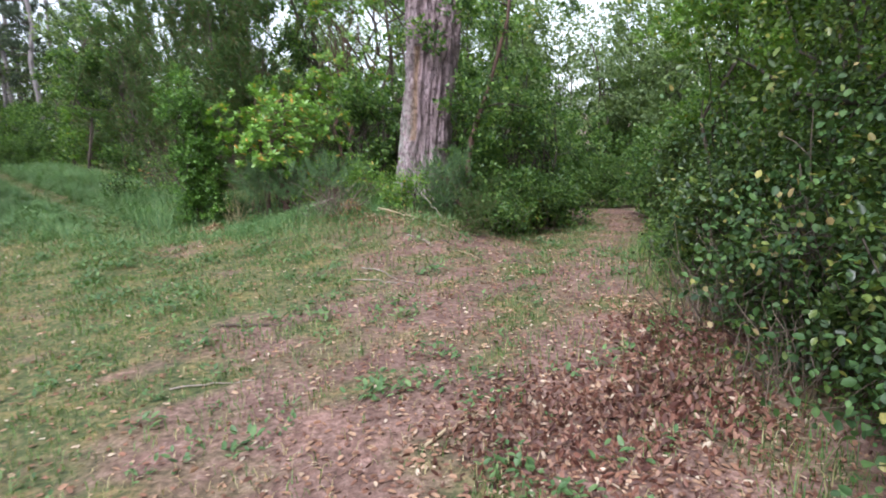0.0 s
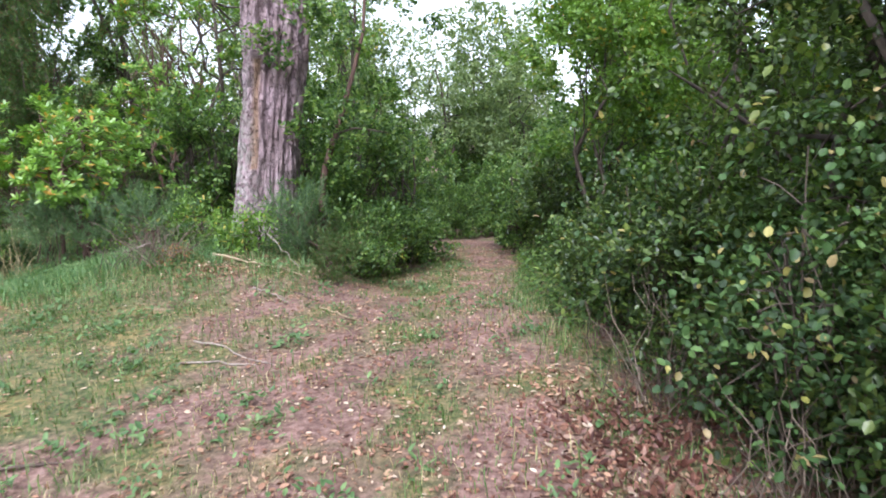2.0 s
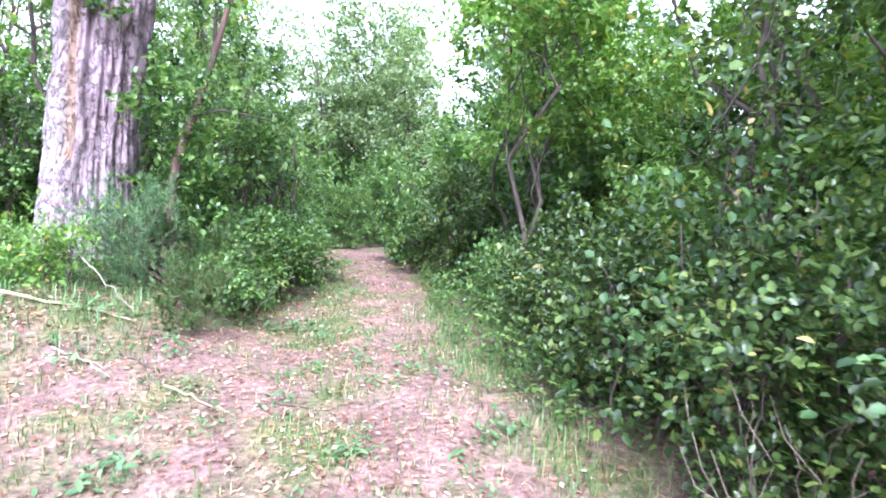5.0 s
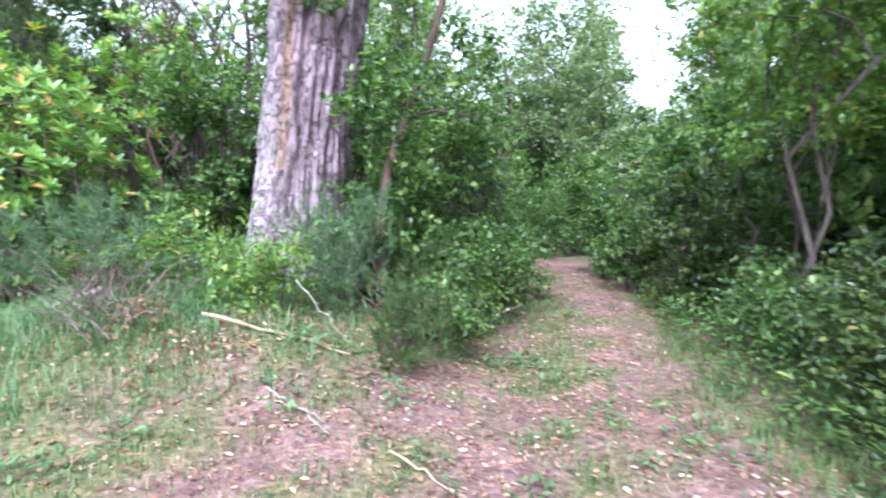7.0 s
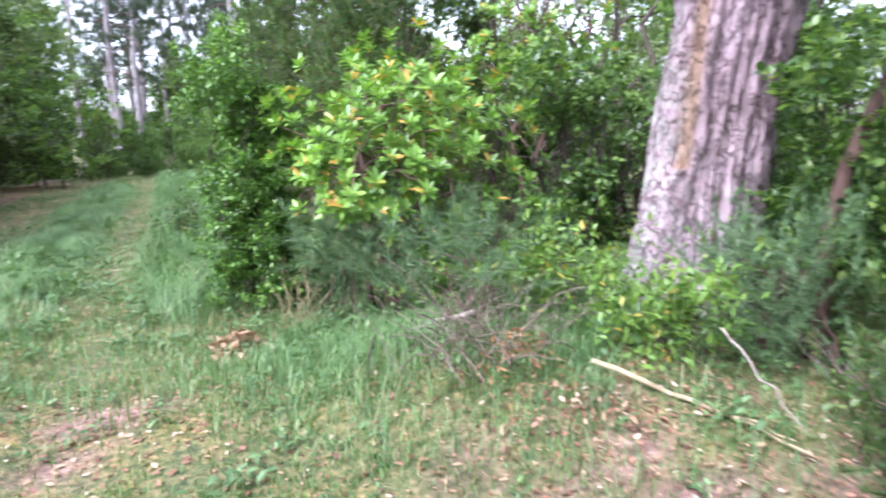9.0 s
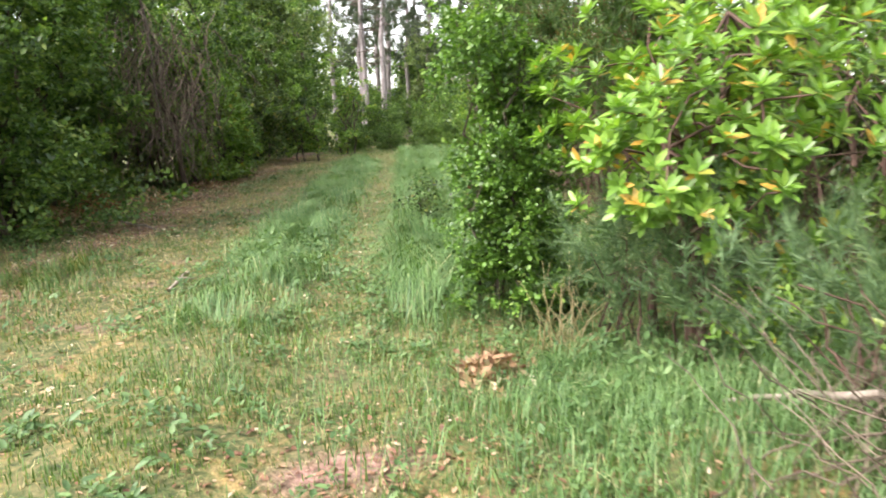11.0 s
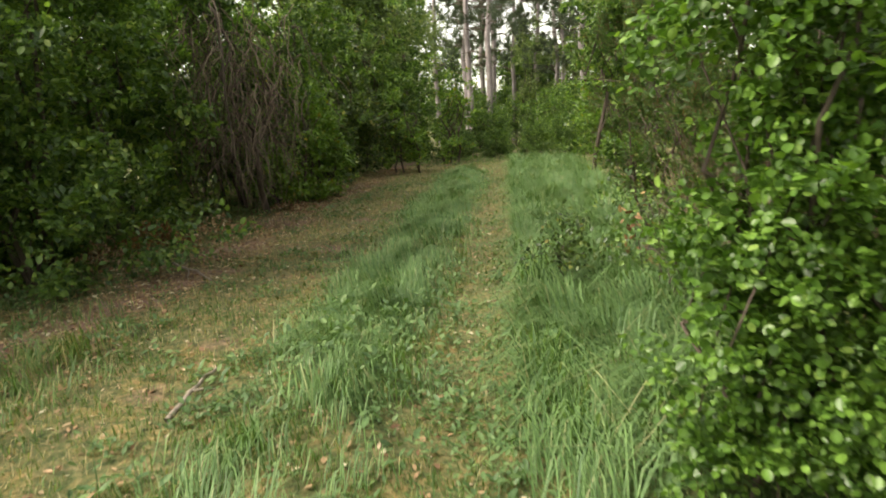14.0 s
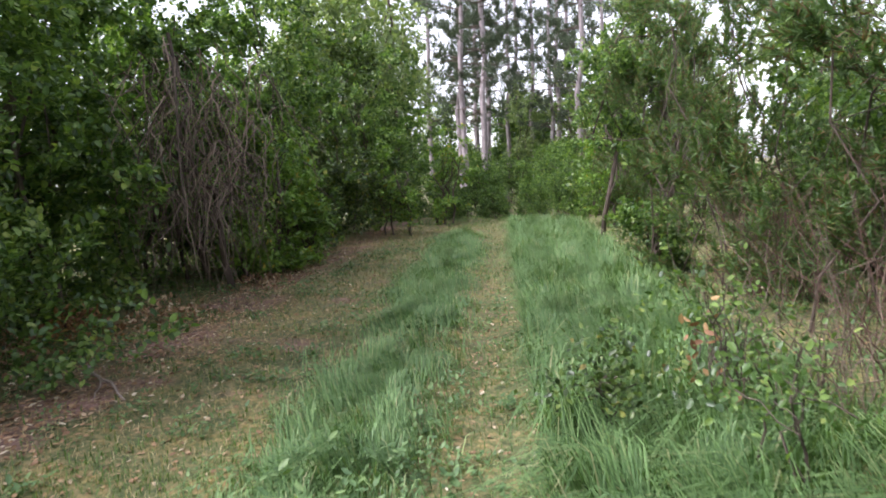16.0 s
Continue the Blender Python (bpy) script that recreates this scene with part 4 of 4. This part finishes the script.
x, y = track_to_plan(a[ok], b[ok])
grass("ridge_grass", x, y, 0.07, 0.27, GRASS_TALL, "longer grass on the ridge between the wheel tracks", 407, 0.006, 1.9, True)
a, b = rg.normal(-0.4, 0.3, 40000), rg.uniform(3.5, 11.5, 40000)
ok = rg.random(40000) < np.where(waves(a * 2, b * 2, 1.3, 8) > 0, 0.8, 0.1) * np.clip((11.5 - b) / 3, 0, 1)
x, y = track_to_plan(a[ok], b[ok])
grass("shade_grass", x, y, 0.06, 0.25, GRASS, "rough grass at the foot of the shaded trees", 408, 0.006, 1.9, True)
x, y = scatter(rg, 130000, -4.5, 0.3, 6.8, 10.2, lambda x, y: np.exp(-((y - 7.85 + 0.1 * x) / 0.6) ** 2) * 0.75 * (x < -0.55) * soft_step((x + 2.75) / 0.12) * (0.4 + 0.6 * (waves(x, y, 4.5, 2) > -0.2)) + 0.05)
grass("verge_grass", x, y, 0.05, 0.22, GRASS_TALL, "long grass round the bushes", 403, 0.005, 1.4)
x, y = scatter(rg, 170000, -16, 3.2, 0, 18, lambda x, y: (lambda s, u: 0.95 * np.exp(-((s + 0.1) / 0.8) ** 2) * (u > 6) + 0.5 * np.exp(-((s - 0.75) / 0.45) ** 2) * (u > 5) + 0.3 * np.exp(-((s - 2.35) / 0.3) ** 2) * (u > 5) + 0.25 * (np.abs(main_offset(x, y)) < 1.6) * (y < 9) + 0.2 * (x < 0) * (y < 8))(*track(x, y)))
grass("dry_grass", x, y, 0.015, 0.08, STRAW, "dry straw-coloured grass lying flat", 404, 0.004, 2.2)
x, y = scatter(rg, 30000, 0.6, 3.2, 1.2, 9, lambda x, y: np.where(y < 4.5, 0.4, 1.0) * np.exp(-((main_offset(x, y) - 1.15) / 0.3) ** 2) * 0.6 * (waves(x, y, 4, 3) > -0.3))
grass("edge_grass", x, y, 0.04, 0.18, GRASS, "thin grass at the thicket's edge", 405, 0.005, 1.3)
x, y = scatter(rg, 30000, -2.5, 3.6, 1.5, 13, lambda x, y: 0.8 * (waves(x, y, 2.6, 11) > 0.3))
grass("tuft_grass", x, y, 0.03, 0.11, GRASS, "scattered tufts of green grass on the earth", 409, 0.005, 1.2)


def weeds(name, x, y, mat, label, seed, size=0.045, per=14, tall=0.07):
    rng = np.random.default_rng(seed)
    n = len(x)
    c = np.stack([x, y, height(x, y)], -1)
    i = np.repeat(np.arange(n), per)
    big = rng.uniform(0.5, 1.3, n)[i]
    P = c[i] + rng.normal(0, 0.045, (len(i), 3)) * np.array([1, 1, 0]) * big[:, None] + np.array([0, 0, 1.0]) * (rng.random(len(i)) * tall * big)[:, None]
    a = rng.uniform(0, 2 * np.pi, len(i))
    D = np.stack([np.cos(a), np.sin(a), rng.uniform(0, 0.9, len(i))], -1)
    L = size * big * rng.uniform(0.6, 1.2, len(i))
    V, F = leaf_geo(P, D, np.array([0, 0, 1.0]) + rng.normal(0, 0.2, P.shape), L, L * 0.45, "oval")
    tagged(new(name, mesh_from(name, V, [F], mat)), label, "weeds", kind="stuff")


x, y = scatter(rg, 48000, -14, 2.6, 0.5, 17, lambda x, y: (0.1 + 0.5 * greenness(x, y)) * (waves(x, y, 2.8, 7) > -0.05) * 0.45)
weeds("low_weeds", x, y, WEED, "low broad-leaved weeds dotted over the ground", 411)
x, y = scatter(rg, 2600, -6.5, 0.2, 7.6, 10.5, lambda x, y: np.exp(-((y - 8.6 + 0.1 * x) / 0.8) ** 2) * 0.35)
weeds("verge_weeds", x, y, WEED, "leafy green weeds round the bushes", 412, 0.05, 16, 0.16)
x, y = scatter(rg, 5200, 1.2, 4.2, 1.5, 11, lambda x, y: (main_offset(x, y) > np.where(y < 4.8, 1.35, 1.1)) * (main_offset(x, y) < 2.1) * np.where(y < 4.8, 0.3, 0.5))
weeds("bramble_leaves", x, y, LEAF_MID, "bramble leaves creeping out of the thicket", 413, 0.05, 14, 0.28)


def litter(name, x, y, size, mat, label, seed, lift=0.012):
    rng = np.random.default_rng(seed)
    n = len(x)
    P = np.stack([x, y, height(x, y) + rng.uniform(0.002, lift, n)], -1)
    a = rng.uniform(0, 2 * np.pi, n)
    D = np.stack([np.cos(a), np.sin(a), rng.uniform(-0.15, 0.35, n)], -1)
    L = size * rng.uniform(0.4, 1.2, n)
    V, F = leaf_geo(P, D, np.array([0, 0, 1.0]) + rng.normal(0, 0.3, P.shape), L, L * rng.uniform(0.3, 0.6, n), "oval")
    tagged(new(name, mesh_from(name, V, [F], mat)), label, "leaf litter", kind="stuff")


x, y = scatter(rg, 110000, -3.5, 4, 0, 14, lambda x, y: 0.5 * np.exp(-(main_offset(x, y) / 1.0) ** 2) * (0.4 + 0.6 * (waves(x, y, 3.2, 4) > -0.1)) + 0.7 * np.exp(-((main_offset(x, y) - 1.0) / 0.45) ** 2) * (y < 4.5) + 0.6 * np.exp(-((x + 0.5) ** 2 + (y - 7.4) ** 2) / 0.7) + 0.5 * np.exp(-((x + 2.65) ** 2 + (y - 6.95) ** 2) / 0.25) + 0.9 * np.exp(-((x - 0.8) ** 2 + (y - 2.45) ** 2) / 0.3) + 0.16)
litter("leaf_litter", x, y, 0.038, LITTER, "fallen reddish-brown and pale dry leaves", 421)
x, y = scatter(rg, 140000, -17, -4, 5, 19, lambda x, y: (lambda s, u: 0.9 * np.exp(-((s + 0.55) / 0.55) ** 2) * (u > 8) + 0.12)(*track(x, y)))
litter("verge_litter", x, y, 0.046, LITTER_TAN, "brown dead leaves under the shaded trees", 422)


def leaf_pile(x, y, r, n, mat, label, seed, h=0.16, size=0.09):
    rng = np.random.default_rng(seed)
    q = rng.normal(0, r * 0.5, (n, 2))
    z = h * np.exp(-(q ** 2).sum(1) / (r * r * 0.5)) * rng.uniform(0.2, 1, n)
    P = np.stack([q[:, 0], q[:, 1], z + 0.01], -1)
    D = unit(rng.normal(size=(n, 3)) + np.array([0, 0, 0.3]))
    L = size * rng.uniform(0.5, 1.2, n)
    V, F = leaf_geo(P, D, rng.normal(size=(n, 3)), L, L * 0.42, "oval")
    ob = new("dead_leaf_sprig", mesh_from("dead_leaf_sprig", V, [F], mat))
    ob.matrix_world = pose(x, y, ground_at(x, y))
    tagged(ob, label, "dead leaves", kind="stuff")


leaf_pile(-2.98, 8.04, 0.2, 260, LITTER_TAN, "fallen sprig of curled tan dead leaves on the grass", 430, 0.16, 0.075)
leaf_pile(-5.38, 11.1, 0.3, 60, RUST, "withered orange leaves on a low twig", 431, 0.8, 0.07)
leaf_pile(-0.7, 7.25, 0.4, 380, LITTER, "rusty dead fern leaves beside the stick", 432, 0.1, 0.034)
leaf_pile(-0.95, 7.5, 0.3, 300, RUST, "rusty dead fern leaves under the broom", 433, 0.22, 0.036)
leaf_pile(-10.6, 9.9, 0.55, 420, LITTER_TAN, "withered brown bracken under the shaded trees", 434, 0.3, 0.06)
leaf_pile(-9.9, 8.4, 0.4, 340, LITTER_TAN, "withered brown bracken under the shaded trees", 435, 0.35, 0.06)
leaf_pile(-11.9, 11.6, 0.6, 420, LITTER_TAN, "withered brown bracken under the shaded trees", 436, 0.15, 0.06)
leaf_pile(-10.6, 9.1, 0.45, 380, RUST, "withered rusty bracken under the shaded trees", 437, 0.4, 0.07)
leaf_pile(0.85, 2.4, 0.7, 2000, LITTER_DARK, "heap of dark red-brown fallen leaves on the earth", 438, 0.04, 0.042)
leaf_pile(1.5, 2.75, 0.6, 1500, LITTER_DARK, "heap of dark red-brown fallen leaves on the earth", 439, 0.06, 0.055)
leaf_pile(1.8, 3.6, 0.5, 1000, LITTER_DARK, "heap of dark red-brown fallen leaves on the earth", 440, 0.05, 0.05)
shrub("small_oak", -5.62, 10.55, 0.42, 0.24, 700, 0.042, LEAF_DARK, "knee-high oak seedling in the long grass", seed=161, low=0.05, radius=0.006, per=12, branches=10, k=4)
shrub("withered_sapling", -5.3, 11.2, 0.95, 0.38, 600, 0.042, LEAF_MID, "sparse sapling beside the long grass", seed=162, low=0.1, radius=0.008, per=8, branches=20, k=4)


shrub("withered_sapling", -4.75, 10.45, 0.95, 0.5, 240, 0.038, LEAF_MID, "sparse sapling with bare twigs over the grass", seed=163, low=0.1, radius=0.008, per=6, branches=40, k=6)


def stick(p, q, r, mat, label, seed, lift=0.0, forks=1):
    rng = np.random.default_rng(seed)
    a = np.array([*p, ground_at(*p) + r + lift])
    b = np.array([*q, ground_at(*q) + r * 0.7 + lift * 0.3])
    l = bent(a, b, 0.02, 9, 0.018, rng)
    lines = [(l, np.linspace(r, r * 0.45, 9))]
    for k in range(forks):
        j = l[rng.integers(3, 7)]
        d = (b - a) * 0.3 + rng.normal(0, 0.08, 3) * np.linalg.norm(b - a)
        e = j + d
        e[2] = max(ground_at(e[0], e[1]) + 0.004, j[2] * 0.8)
        lines.append((bent(j, e, 0.02, 5, 0.03, rng), np.linspace(r * 0.5, r * 0.2, 5)))
    V, F = tubes(lines, 7)
    tagged(new("stick", mesh_from("stick", V, [F], mat, True)), label, "stick", "fallen sticks")


stick((-0.66, 7.53), (0.2, 7.34), 0.014, STICK_TAN, "long pale fallen branch at the island's edge", 501, 0.06, 1)
stick((-1.28, 7.8), (-1.78, 7.9), 0.018, STICK_GREY, "curved grey branch lying on the grass", 502, 0.13, 2)
stick((-0.56, 5.57), (-0.03, 5.01), 0.009, STICK_GREY, "thin grey fallen twig on the earth", 503)
stick((-0.59, 5.11), (-0.1, 5.0), 0.008, STICK_GREY, "thin grey fallen twig on the earth", 504)
stick((-1.28, 3.89), (-0.85, 3.87), 0.009, STICK_DARK, "dark fallen twig on the earth", 505)
stick((0.24, 2.27), (0.48, 2.58), 0.009, STICK_TAN, "pale forked twig on the litter", 506, 0, 2)
stick((-1.16, 2.88), (-0.73, 2.98), 0.006, STICK_GREY, "thin grey fallen twig on the earth", 507)
stick((-0.24, 6.94), (0.08, 6.5), 0.009, STICK_GREY, "thin grey fallen twig on the earth", 508)
stick((0.13, 6.83), (0.29, 6.61), 0.008, STICK_DARK, "dark fallen twig on the earth", 509)
stick((0.91, 6.02), (1.08, 5.92), 0.009, STICK_DARK, "short dark twig on the path", 510, 0, 0)
stick((-5.75, 7.7), (-6.27, 8.14), 0.016, STICK_GREY, "short crooked grey stick on the grass", 511, 0.02)
stick((-9.3, 8.9), (-8.3, 8.9), 0.015, STICK_GREY, "grey branch lying under the shaded trees", 512, 0.02)
stick((0.35, 6.35), (0.62, 5.95), 0.008, STICK_TAN, "pale twig on the path", 513)
stick((-0.12, 7.65), (0.18, 7.38), 0.006, STICK_GREY, "thin branch leaning over the pale one", 514, 0.28, 0)


def overhanging_limb():
    """The bare limb that reaches out of the thicket."""
    rng = np.random.default_rng(600)
    t = thing("bare_limb", 4.12, 3.3, ground_at(3.9, 3.3), "bare limb reaching out of the thicket, shade painted into its bark", "branch")
    V, F = tubes([(np.array([(0.0, 0.0, 0), (-0.15, 0.1, 0.7), (-0.4, 0.2, 1.15), (-0.9, 0.4, 1.4), (-1.4, 0.45, 1.42), (-1.65, 0.5, 1.48), (-1.9, 0.55, 1.65), (-2.1, 0.55, 1.75)]), [0.04, 0.034, 0.027, 0.021, 0.018, 0.014, 0.01, 0.004])], 7)
    part("limb", mesh_from("limb", V, [F], BARK_SHADE_PAINTED, True), t)


overhanging_limb()
